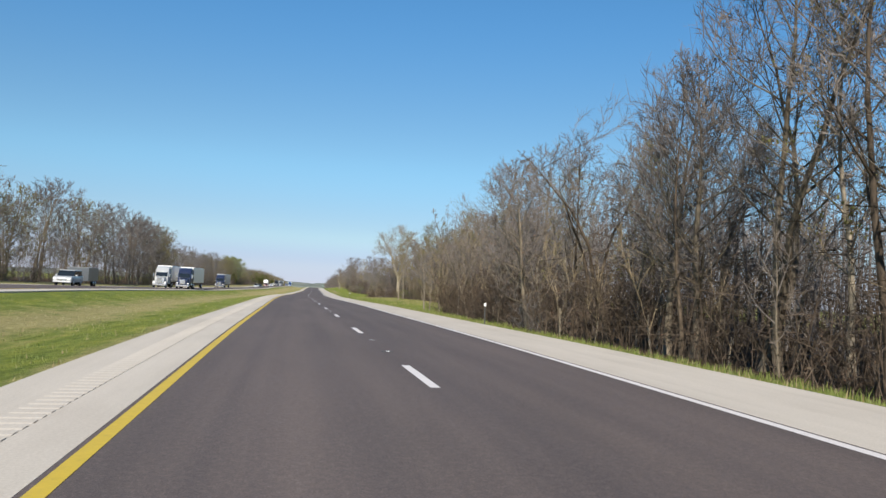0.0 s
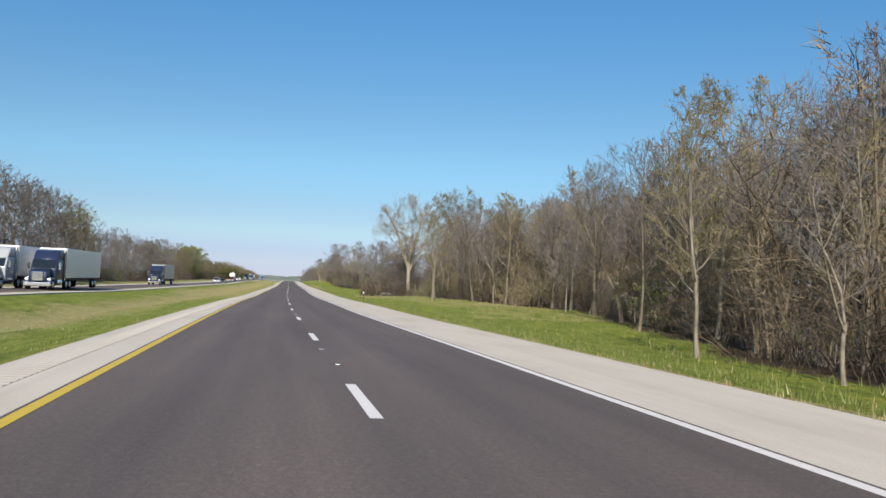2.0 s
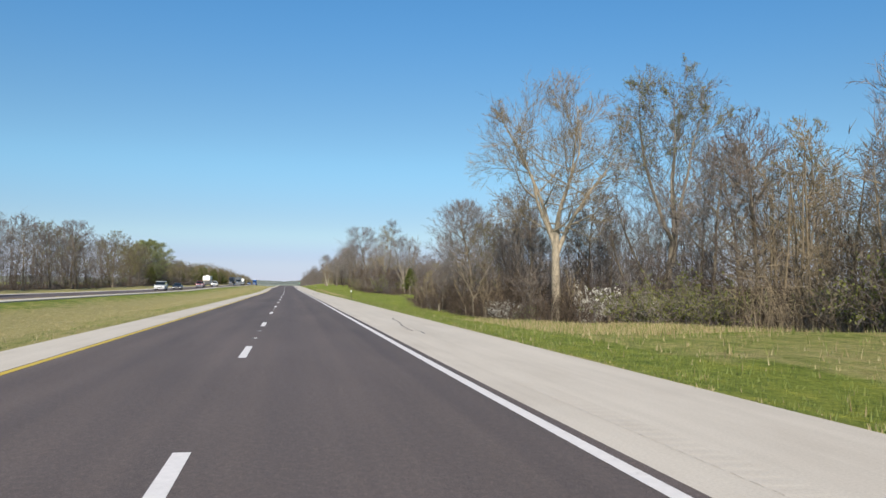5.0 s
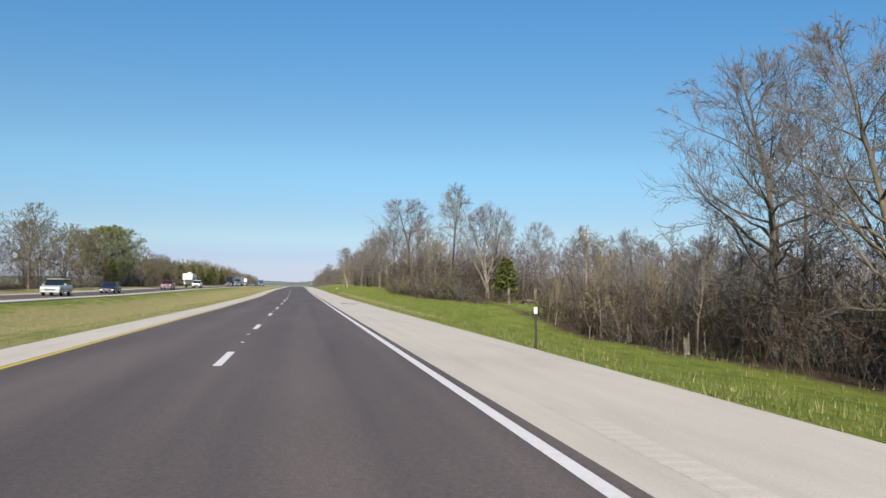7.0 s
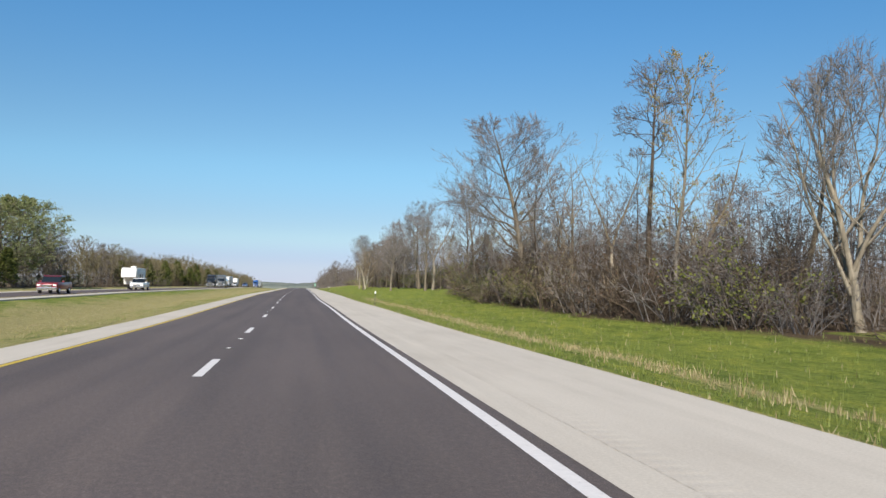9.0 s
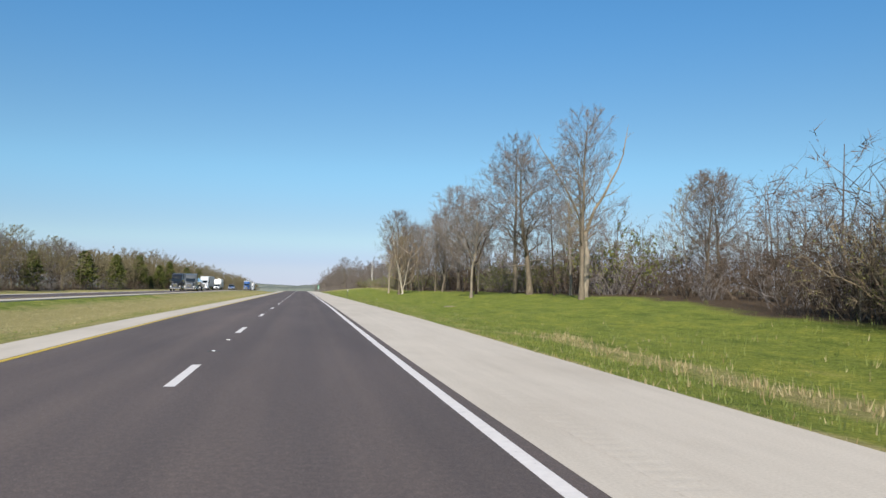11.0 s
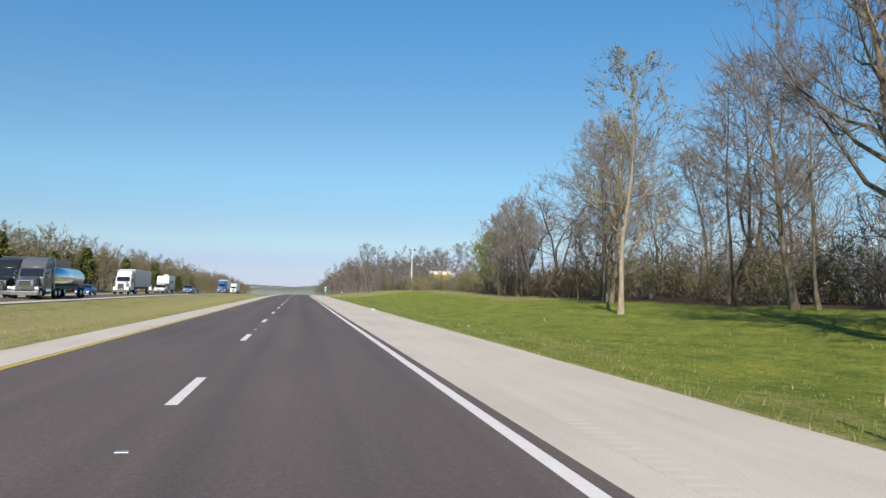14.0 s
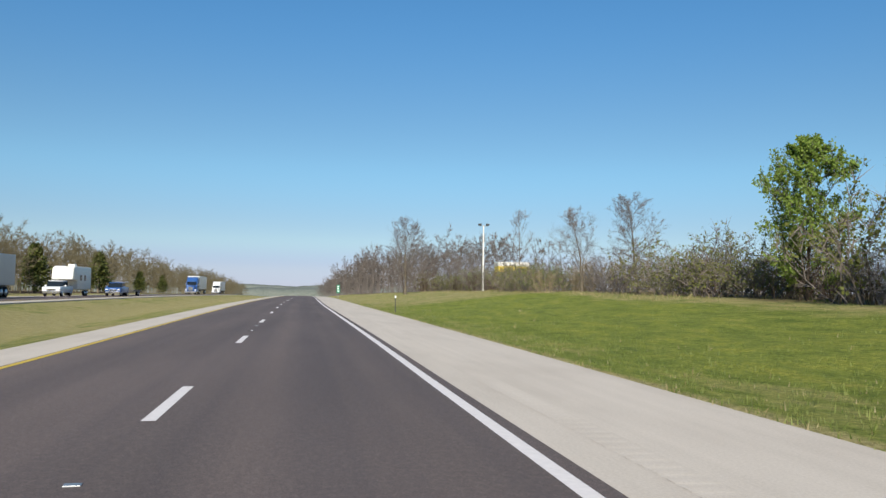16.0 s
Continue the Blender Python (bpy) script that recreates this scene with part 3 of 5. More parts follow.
def reach_of(p, d, centre, wide, tall):
    """How far from p along d the surface of a domed crown lies."""
    a, b = p - centre, d
    k = Vector((1 / wide, 1 / wide, 1 / tall))
    a, b = Vector((a.x * k.x, a.y * k.y, a.z * k.z)), Vector((b.x * k.x, b.y * k.y, b.z * k.z))
    A, B, C = b.dot(b), a.dot(b), a.dot(a) - 1
    root = B * B - A * C
    if root <= 0:
        return 0.0
    return max(0.0, (-B + math.sqrt(root)) / A)


class Kind:
    """Meshes of one sort of plant, shared by all that stand of it."""

    def __init__(self, name, label, category, shapes, height):
        self.name, self.label, self.category, self.height = name, label, category, height
        self.shapes = [(shape, mat) for part_name, shape, mat, smooth, text in shapes if shape.v]
        self.parts = [(part_name, shape.mesh(part_name, mat, smooth), text) for part_name, shape, mat, smooth, text in shapes if shape.v]

    def stand(self, X, s, height, turn, group="", label="", sink=0.0, wide=1.0):
        k = height / self.height
        ob = thing(self.name, label or self.label, self.category, group)
        ob.location = (road_x(s) + X, s, ground_z(X, s) - sink)
        ob.rotation_euler = (0, 0, turn)
        ob.scale = (k * wide, k * wide, k)
        for name, me, text in self.parts:
            part(name, me, ob, text)
        return ob


def tree_kind(label, bark, twig, seed, leaf_mat=None, leaf_text="", name="tree", **g):
    wood, fine, green = grow(seed, **g)
    return Kind(name, label, "tree", [("trunk", wood, bark, True, ""), ("crown", fine, twig, False, "bare fine twigs" if not leaf_mat else ""), ("foliage", green, leaf_mat, False, leaf_text)], g["height"])


BIG = tree_kind("large bare hardwood with pale bark and a wide crown", BARK_GREY, TWIG_TAN, 11, height=24, radius=0.5, clear=0.36, limbs=44, reach=8.6, rise=12, forks=5, subs=8, shoots=6, twigs=4, thick=0.014, lift=0.02, crook=0.13, fork_rise=(60, 80))
BUDDING = tree_kind("very tall tree with mossy limbs and yellow green opening buds", BARK_GREY, TWIG_GREY, 23, LEAF_BUD, "yellow green opening buds", height=26, radius=0.42, clear=0.3, limbs=42, reach=7.4, rise=26, forks=4, subs=7, shoots=6, twigs=4, leaves=0.55, leaf_size=0.14, thick=0.014, crook=0.12)
TALL = [tree_kind("tall bare hardwood with mossy bark", BARK, TWIG_GREY, 21, LEAF_BUD, "pale green opening buds", height=21, radius=0.3, clear=0.26, limbs=30, reach=4.8, rise=16, subs=6, shoots=5, twigs=4, leaves=0.06, leaf_size=0.11, crook=0.12),
        tree_kind("tall bare tree with upswept limbs", BARK, TWIG, 22, height=20, radius=0.28, clear=0.22, limbs=30, reach=4.6, rise=28, forks=2, subs=6, shoots=5, twigs=4, crook=0.13)]
ROUND = [tree_kind("bare tree with a dense rounded crown of grey twigs", BARK, TWIG_GREY, 31, height=13, radius=0.2, clear=0.2, limbs=25, reach=4.2, rise=26, subs=6, shoots=5, twigs=4),
         tree_kind("bare tree with a wide crown and reddish buds", BARK, TWIG, 32, LEAF_RED, "reddish buds", height=13, radius=0.2, clear=0.18, limbs=24, reach=4.4, rise=22, subs=6, shoots=5, twigs=4, leaves=0.1, leaf_size=0.08, crook=0.15),
         tree_kind("bare tree with crooked limbs", BARK_DARK, TWIG, 33, height=14, radius=0.24, clear=0.24, limbs=22, reach=5.2, rise=8, subs=6, shoots=5, twigs=4, lean=0.08, forks=3, crook=0.24, lift=0.05)]
POLE = [tree_kind("slim bare forest tree", BARK, TWIG, 41, height=15, radius=0.13, clear=0.34, limbs=16, reach=2.9, rise=32, subs=5, shoots=4, twigs=4),
        tree_kind("slim bare forest tree with dark bark", BARK_DARK, TWIG, 42, height=16, radius=0.14, clear=0.28, limbs=16, reach=3.2, rise=28, subs=5, shoots=4, twigs=4, lean=0.07, crook=0.13),
        tree_kind("slim bare tree with pale grey bark", BARK_PALE, TWIG_TAN, 43, LEAF_BUD, "yellowish opening buds", height=15, radius=0.15, clear=0.26, limbs=17, reach=3.2, rise=30, subs=5, shoots=4, twigs=4, leaves=0.42, leaf_size=0.11),
        tree_kind("slim forked tree with pale bark", BARK_PALE, TWIG_GREY, 44, height=14, radius=0.15, clear=0.2, limbs=17, reach=3.2, rise=30, forks=2, subs=5, shoots=4, twigs=4, lean=0.1, crook=0.13)]
SAPLING = [tree_kind("thin bare brown sapling in the brush", BARK, TWIG, 51, name="sapling", slim=True, height=8, radius=0.06, clear=0.16, limbs=11, reach=1.9, rise=42, subs=4, shoots=3, twigs=2, thick=0.011),
           tree_kind("thin leaning sapling with pale bark", BARK_PALE, TWIG_TAN, 52, name="sapling", slim=True, height=7, radius=0.06, clear=0.2, limbs=10, reach=1.8, rise=48, forks=2, subs=4, shoots=3, twigs=2, lean=0.3, thick=0.012)]
DEAD = [tree_kind("dead standing tree with broken limbs", BARK_PALE, TWIG_TAN, 61, name="snag", slim=True, height=15, radius=0.24, clear=0.3, limbs=10, reach=2.6, rise=35, forks=2, subs=3, shoots=2, twigs=1, crook=0.16, fork_rise=(72, 83)),
        tree_kind("dead leaning tree with few limbs", BARK, TWIG_TAN, 62, name="snag", slim=True, height=13, radius=0.2, clear=0.4, limbs=9, reach=3.0, rise=20, subs=3, shoots=2, twigs=2, lean=0.15, crook=0.18)]
SYCAMORE = tree_kind("forked tree with white peeling bark and reddish buds", BARK_WHITE, TWIG_TAN, 71, LEAF_RED, "sparse russet buds", height=12, radius=0.2, clear=0.03, limbs=28, reach=4.0, rise=14, forks=3, subs=6, shoots=5, twigs=4, leaves=0.25, leaf_size=0.08, crook=0.12, fork_rise=(74, 84))
LEAFY = [tree_kind("young tree in fresh bright green leaf", BARK_DARK, TWIG, 81, LEAF_FRESH, "fresh bright green leaves", height=11, radius=0.17, clear=0.05, limbs=30, reach=3.9, rise=18, subs=6, shoots=5, twigs=4, leaves=3.0, leaf_size=0.16, oval=0.45),
         tree_kind("spreading tree coming into pale green leaf", BARK, TWIG, 82, LEAF_PALE, "pale green young leaves", height=16, radius=0.34, clear=0.12, limbs=30, reach=7.0, rise=16, subs=7, shoots=5, twigs=4, leaves=1.6, leaf_size=0.2)]
OAK = tree_kind("bare tree with a broad fan of fine greyish twigs", BARK, TWIG_GREY, 95, height=16, radius=0.3, clear=0.2, limbs=34, reach=5.6, rise=16, subs=7, shoots=6, twigs=4, crook=0.15, oval=0.5)
FAN = tree_kind("bare tree with a twisted trunk and a fan of upswept limbs", BARK_PALE, TWIG_GREY, 96, height=13, radius=0.26, clear=0.2, limbs=34, reach=4.4, rise=38, forks=5, subs=6, shoots=6, twigs=4, crook=0.11, fork_rise=(60, 80))
PLUME = tree_kind("tall bare tree with wavering dark trunk and small high crown", BARK_DARK, TWIG_GREY, 97, height=17, radius=0.24, clear=0.62, limbs=20, reach=2.6, rise=20, subs=6, shoots=5, twigs=4, lean=0.06, crook=0.2)
LAWN = tree_kind("leaning tree with smooth pale bark and a spreading crown", BARK_PALE, TWIG_GREY, 91, height=12, radius=0.15, clear=0.3, limbs=26, reach=3.4, rise=20, subs=6, shoots=5, twigs=4, lean=0.12, crook=0.16)
FAR = [tree_kind("bare tree with a rounded brown crown", BARK, TWIG_GREY, 201, height=13, radius=0.19, clear=0.14, limbs=20, reach=5.4, rise=14, subs=5, shoots=3, twigs=4, thick=0.024),
       tree_kind("bare tree with a domed grey crown", BARK, TWIG_GREY, 202, height=13, radius=0.19, clear=0.12, limbs=20, reach=5.8, rise=14, subs=5, shoots=3, twigs=4, thick=0.024),
       tree_kind("bare tree with faint olive buds", BARK, TWIG_OLIVE, 203, LEAF_BUD, "olive opening buds", height=13, radius=0.18, clear=0.12, limbs=20, reach=5.2, rise=16, subs=5, shoots=3, twigs=4, thick=0.024, leaves=0.3, leaf_size=0.16)]


def bush(seed, height, spread, stems, label, twig, leaf_mat=None, leaves=0, leaf_size=0.07, leaf_text="", shoots=8, name="bush", thick=0.015):
    rng = random.Random(seed)
    fine, green = Shape(), Shape()
    for _ in range(stems):
        a = rng.uniform(0, 6.28)
        foot = Vector((math.cos(a), math.sin(a), 0)) * rng.uniform(0, spread * 0.45)
        p, r = stem(rng, foot - UP * 0.1, heading(a + rng.gauss(0, 0.5), radians(rng.uniform(34, 84))), height * rng.uniform(0.6, 1.08), thick * 2.4, 0.0, 4, 0.0, 0.14)
        r[-1] = 0
        fine.tube(p, r, 3)
        for i in range(shoots):
            q, d, _ = along(p, r, 0.15 + 0.83 * (i + rng.random()) / shoots)
            n = height * rng.uniform(0.14, 0.34)
            bp, br = [q, q + turned(rng, d, 25, 65) * n], [thick, 0]
            fine.tube(bp, br, 3)
            for j in range(7):
                q2, d2, _ = along(bp, br, rng.uniform(0.2, 0.95))
                tip = q2 + turned(rng, d2, 25, 60) * n * rng.uniform(0.3, 0.7)
                fine.twig(rng, q2, tip, thick * 0.75)
                for _ in range(leaves if j < 3 else 0):
                    leaf(green, rng, q2.lerp(tip, rng.random()) + Vector((rng.gauss(0, 0.06), rng.gauss(0, 0.06), rng.gauss(0, 0.06))), leaf_size * rng.uniform(0.6, 1.4))
    return Kind(name, label, "shrub", [("crown", fine, twig, False, ""), ("foliage", green, leaf_mat, False, leaf_text)], height)


THICKET = [bush(101, 3.6, 3.6, 15, "tangled bare brown thicket, shade put into its colour", BRUSH_SHADED, name="thicket", shoots=7), bush(102, 4.2, 3.2, 15, "bare thicket of grey brown stems", TWIG_GREY, name="thicket", shoots=7),
           bush(103, 3.0, 4.2, 15, "low reddish brown brush", BRUSH, LEAF_RED, 1, 0.05, "reddish buds", name="thicket", shoots=7)]
GREEN_BUSH = [bush(111, 3.0, 3.2, 17, "shrub in olive green young leaf", TWIG, LEAF_OLIVE, 4, 0.095, "olive green leaves"), bush(112, 2.4, 2.8, 15, "shrub with fresh green leaves", TWIG, LEAF_FRESH, 3, 0.065, "fresh green leaves"),
              bush(113, 3.4, 3.4, 17, "shrub with yellow green opening buds", TWIG_TAN, LEAF_BUD, 3, 0.065, "yellow green buds")]
BLOSSOM_BUSH = bush(121, 3.2, 3.0, 16, "wild plum shrub covered in white blossom", TWIG, BLOSSOM, 4, 0.13, "white blossom", name="flowering_shrub")


def cedar():
    rng = random.Random(131)
    wood, green = Shape(), Shape()
    wood.tube([Vector((0, 0, -0.2)), Vector((0.03, 0, 3.5)), Vector((0, 0.02, 7.6))], [0.16, 0.1, 0.02], 7)
    for i in range(260):
        u = rng.random() ** 0.8
        z = 0.35 + 7.4 * u
        a = rng.uniform(0, 6.28)
        size = (2.15 * (1 - u) ** 0.75 + 0.15) * rng.uniform(0.7, 1.12) * min(1.0, 0.55 + z * 0.4)
        p, r = stem(rng, Vector((0, 0, z)), heading(a, radians(rng.uniform(5, 40))), size, 0.02, 0.0, 3, 0.08, 0.08)
        r[-1] = 0
        wood.tube(p, r, 3)
        for j in range(14):
            q, d, _ = along(p, r, rng.uniform(0.35, 1.0))
            leaf(green, rng, q + Vector((rng.gauss(0, 0.1), rng.gauss(0, 0.1), rng.gauss(0, 0.1))), rng.uniform(0.18, 0.4))
    return Kind("cedar", "dark green conical red cedar", "tree", [("trunk", wood, BARK, True, ""), ("foliage", green, LEAF_CEDAR, False, "dense dark green needles")], 8.0)


CEDAR = cedar()

# single trees that stand out, with their places
ROUND[0].stand(79.0, 504.0, 17.0, 0.5, label="tall rounded bare tree standing above the far hedge")
ROUND[0].stand(118.0, 508.0, 22.0, 2.5, label="tall rounded bare tree standing above the far hedge")
BIG.stand(28.4, 300.0, 25.5, 0.4)
BUDDING.stand(40.5, 299.0, 27.5, 1.0)
POLE[3].stand(22.0, 311.0, 10.5, 2.0)
POLE[2].stand(24.5, 314.0, 11.5, 4.0)
TALL[1].stand(31.0, 322.0, 17.0, 5.0)
BLOSSOM_BUSH.stand(31.0, 297.0, 4.8, 0.0, wide=0.62)
BLOSSOM_BUSH.stand(24.6, 306.0, 2.4, 2.0)
BLOSSOM_BUSH.stand(30.2, 280.4, 3.0, 1.0, wide=0.5, label="thin wild plum with scattered white blossom")
for X, s, h in ((29.6, 268.5, 3.4), (29.9, 272.0, 3.8), (29.4, 275.5, 4.3), (29.8, 278.6, 3.6), (29.4, 282.0, 4.2)):
    GREEN_BUSH[0].stand(X, s, h, s)
GREEN_BUSH[1].stand(25.5, 302.0, 1.8, 3.0)
for X, s, h, k in ((28.5, 316, 13, ROUND[0]), (29.5, 334, 13, ROUND[1]), (31.5, 327, 14.5, TALL[1]), (23.5, 338.5, 7.0, POLE[3]), (24.8, 344, 6.4, DEAD[0]), (23.0, 349, 6.0, POLE[2]), (26.5, 352, 6.6, POLE[3]), (24.2, 357, 5.6, DEAD[1]), (22.6, 333.5, 6.5, LAWN), (23.4, 352.5, 7.4, ROUND[1]), (25.8, 357.5, 7.6, POLE[1]), (22.8, 361.5, 6.2, POLE[0]), (28.5, 355, 8.0, ROUND[0]), (31.0, 361, 7.6, POLE[0]), (26.8, 346, 8.2, POLE[1]), (50, 452, 14, ROUND[0]),
                   (22.6, 146, 15, POLE[2]), (24.0, 141, 13.5, TALL[1]), (21.4, 151, 12, POLE[0]), (26.3, 171, 13.5, TALL[0]), (29.2, 185, 14.5, POLE[2]), (27.9, 206.5, 14.5, POLE[2]), (26.6, 207.5, 12.5, POLE[3]), (30.4, 212, 14, ROUND[1]),
                   (24.6, 161, 13.5, TALL[1]), (28.2, 177, 14.5, TALL[1]), (27.2, 181, 7.2, LAWN), (30.5, 195, 14, ROUND[0]), (31.5, 202, 13.5, ROUND[1]), (26.5, 219, 14, ROUND[1]), (20.6, 137, 12.5, POLE[2]), (15.2, 113, 9, POLE[3]), (14.4, 131, 9.6, POLE[2]), (13.7, 122.1, 7.2, POLE[3]), (15.5, 109.2, 12.5, TALL[1]),
                   (20.0, 99, 16, TALL[0]),
                   (23.6, 234.5, 17, POLE[2]), (25.4, 237, 15.5, POLE[3]), (21.0, 222, 13, POLE[2]), (30.0, 321, 17, ROUND[0]), (25.0, 330, 16, OAK), (24.0, 319.5, 14.2, OAK),
                   (14.6, 69, 12.5, ROUND[2]), (14.0, 82, 11.5, ROUND[1]), (15.0, 55, 18, TALL[1]), (15.4, 96, 14, TALL[0]), (18.4, 107, 11.5, POLE[2]), (14.6, 48, 17, POLE[1]), (14.6, 62, 12.5, ROUND[0])):
    k.stand(X, s, h, s * 1.7)
DEAD[1].stand(19.4, 90.5, 5.5, 1.0, label="short broken tree with pale bark")
for X, s, h in ((28.5, 203.0, 4.6), (27.6, 199.0, 3.6)):
    GREEN_BUSH[2].stand(X, s, h, s)
CEDAR.stand(26.3, 390.2, 5.4, 0.5, wide=1.6, label="small rounded olive green red cedar")
FAN.stand(26.6, 400.3, 12.6, 0.3)
DEAD[0].stand(22.4, 420.0, 13.2, 1.0, wide=0.7)
PLUME.stand(26.0, 421.5, 18.2, 2.0)
DEAD[1].stand(21.5, 427.0, 12.0, 0.6)
OAK.stand(21.8, 439.0, 17.2, 3.0, wide=1.1, label="bare oak with a broad crown of fine twigs")
ROUND[1].stand(21.2, 455.5, 13.0, 1.0)
for X, s, h, turn in ((22.6, 336, 5.2, 0.3), (24.0, 341, 4.4, 2.0), (23.2, 345, 5.6, 3.6), (25.4, 349, 4.8, 1.2), (24.2, 353, 5.4, 5.0), (26.5, 357, 4.6, 0.8), (25.0, 361, 4.2, 2.7), (23.8, 331, 6.0, 4.4)):
    DEAD[1].stand(X, s, h, turn, "leaning snags in the scrub", wide=0.55)
for X, s, h in ((28.0, 375.5, 2.7), (25.6, 369.0, 1.8), (27.0, 360.0, 2.6), (24.2, 352.0, 2.2)):
    GREEN_BUSH[0].stand(X, s, h, s)
SYCAMORE.stand(17.3, 570.5, 10.5, 0.7)
OAK.stand(16.9, 571.6, 13.6, 2.0, wide=0.8, label="tree with yellowish mossy trunk and fine russet twigs")
ROUND[1].stand(22.6, 571.0, 10.5, 3.0)
TALL[1].stand(23.2, 567.8, 12.0, 1.0)
LAWN.stand(18.6, 523.2, 10.4, 1.2, wide=1.15)
ROUND[2].stand(21.4, 534.0, 12.4, 0.2)
TALL[0].stand(23.9, 526.0, 17.2, 1.3, label="tall tree with a straight dark trunk and an oval crown")
TALL[0].stand(38.0, 545.0, 20.0, 2.0, label="very tall bare tree with a dark straight trunk")
POLE[2].stand(17.3, 591.6, 13.2, 0.4, wide=1.15, label="slim young tree on the lawn with budding crown")
LAWN.stand(23.4, 542.4, 8.6, 0.2)
OAK.stand(23.9, 557.8, 15.4, 2.2, wide=0.78)
ROUND[2].stand(22.4, 546.5, 9.5, 1.6)
ROUND[0].stand(24.9, 574.1, 12.4, 0.5)
ROUND[2].stand(24.0, 593.2, 12.6, 2.0)
POLE[1].stand(21.6, 588.3, 11.0, 1.0)
POLE[0].stand(22.4, 583.0, 10.5, 1.0)
ROUND[0].stand(25.5, 551.0, 10.5, 1.1)
OAK.stand(23.4, 518.4, 13.6, 4.2, wide=1.2, label="tall tree with a mossy trunk and low spreading limbs")
DEAD[0].stand(24.8, 510.3, 13.0, 2.2, wide=0.6)
DEAD[0].stand(25.9, 509.6, 10.8, 5.2, wide=0.6)
POLE[1].stand(24.0, 512.5, 12.6, 1.1, wide=0.8)
GREEN_BUSH[0].stand(30.2, 511.5, 6.6, 1.0, label="tall olive green shrub at the edge of the lawn")
DEAD[0].stand(23.5, 503.0, 15.5, 1.2)
TALL[0].stand(21.5, 498.0, 14.0, 0.9)
ROUND[1].stand(22.0, 584.0, 11.5, 0.8)
ROUND[0].stand(25.0, 577.0, 13.5, 2.8)
ROUND[1].stand(20.5, 601.0, 10.5, 3.3)
OAK.stand(24.0, 610.9, 13.8, 0.9, label="spreading bare tree with long low limbs")
TALL[0].stand(22.6, 607.5, 13.0, 2.0, label="tall thin tree with sparse side limbs")
ROUND[2].stand(24.0, 627.2, 11.6, 1.7, wide=1.25, label="dark bare tree with a crooked trunk and clumped crown")
for X, s, h, k in ((24.6, 634.5, 10.4, ROUND[2]), (25.0, 640.0, 10.6, ROUND[0]), (24.2, 642.5, 9.0, POLE[1]), (26.5, 644.0, 11.0, ROUND[0]), (24.4, 646.5, 9.8, POLE[0]), (25.4, 649.5, 9.8, ROUND[1]), (27.4, 637.5, 10.5, POLE[1]), (26.0, 652.0, 8.8, ROUND[0]), (28.5, 655.0, 9.4, ROUND[1]), (24.2, 638.0, 8.0, POLE[1]), (24.6, 619.0, 9.0, POLE[1]), (26.2, 614.0, 10.5, TALL[1])):
    k.stand(X, s, h, s * 2.1, "clump of bare trees past the lawn")
LEAFY[0].stand(28.3, 666.8, 8.8, 0.4, wide=0.95)
GREEN_BUSH[0].stand(27.6, 661.0, 6.0, 1.0, wide=0.9)
ROUND[0].stand(31.0, 661.0, 8.5, 2.4)
ROUND[0].stand(30.5, 656.0, 8.0, 0.4)
ROUND[0].stand(26.7, 698.0, 7.6, 0.5)
ROUND[1].stand(30.0, 693.0, 8.5, 1.5)
POLE[0].stand(25.8, 716.0, 9.0, 1.5)
for X, s, h in ((25.0, 709.0, 3.0), (26.4, 713.0, 3.2), (27.6, 717.0, 3.4), (24.2, 714.0, 2.8), (26.0, 718.5, 3.3), (28.8, 720.0, 3.4), (25.2, 704.0, 2.6)):
    GREEN_BUSH[int(s) % 3].stand(X, s, h, s, "shrubs by the parked trailer")
ROUND[0].stand(17.6, 757.0, 12.0, 2.5)
POLE[1].stand(19.0, 772.0, 10.5, 0.5)
LEAFY[1].stand(-46.0, 514.0, 14.5, 0.4, wide=1.35)
LEAFY[1].stand(-49.0, 526.0, 15.5, 2.0, wide=1.35)
for X, s, h in ((-44.5, 508, 6.5), (-45, 632, 8.5), (-44, 740, 9.5), (-46, 735, 8.0), (-45, 826, 9.5), (-43, 775, 8.5), (-42.5, 860, 6.0), (-44.5, 690, 9.5), (-43.5, 655, 8.5), (-42.5, 712, 7.5), (-43, 700, 4.0), (-44, 905, 6.0), (-46, 600, 7.0)):
    CEDAR.stand(X, s, h, s, wide=1.5)

# the woods' edge, filled in between
rng = random.Random(5)


def line_of(kinds, s0, s1, step, edge, depth, low, high, group, side=1):
    s = s0
    while s < s1:
        X = edge(s) + rng.uniform(0, depth)
        rng.choice(kinds).stand(side * X, s, rng.uniform(low, high), rng.uniform(0, 6.28), group)
        s += step * rng.uniform(0.6, 1.4)


def far_trees(kinds, spots, label, seed):
    """Trees too far off to pick apart, one mass for each sort."""
    rng = random.Random(seed)
    masses = {}
    for X, s, height in spots:
        kind = rng.choice(kinds)
        k = height / kind.height
        m = Matrix.Translation((road_x(s) + X, s, ground_z(X, s))) @ Matrix.Rotation(rng.uniform(0, 6.28), 4, "Z") @ Matrix.Diagonal((k, k, k, 1))
        for shape, mat in kind.shapes:
            mass = masses.setdefault(mat.name, (Shape(), mat))[0]
            n = len(mass.v)
            mass.v += [m @ Vector(v) for v in shape.v]
            mass.f += [tuple(i + n for i in f) for f in shape.f]
    for mass, mat in masses.values():
        tagged(new("woodland", mass.mesh("woodland", mat)), label, "woods", kind="stuff")


def spread(s0, s1, step, near, depth, low, high):
    out, s = [], s0
    while s < s1:
        out.append((near - rng.uniform(0, depth), s, rng.uniform(low, high)))
        s += step * rng.uniform(0.6, 1.4)
    return out


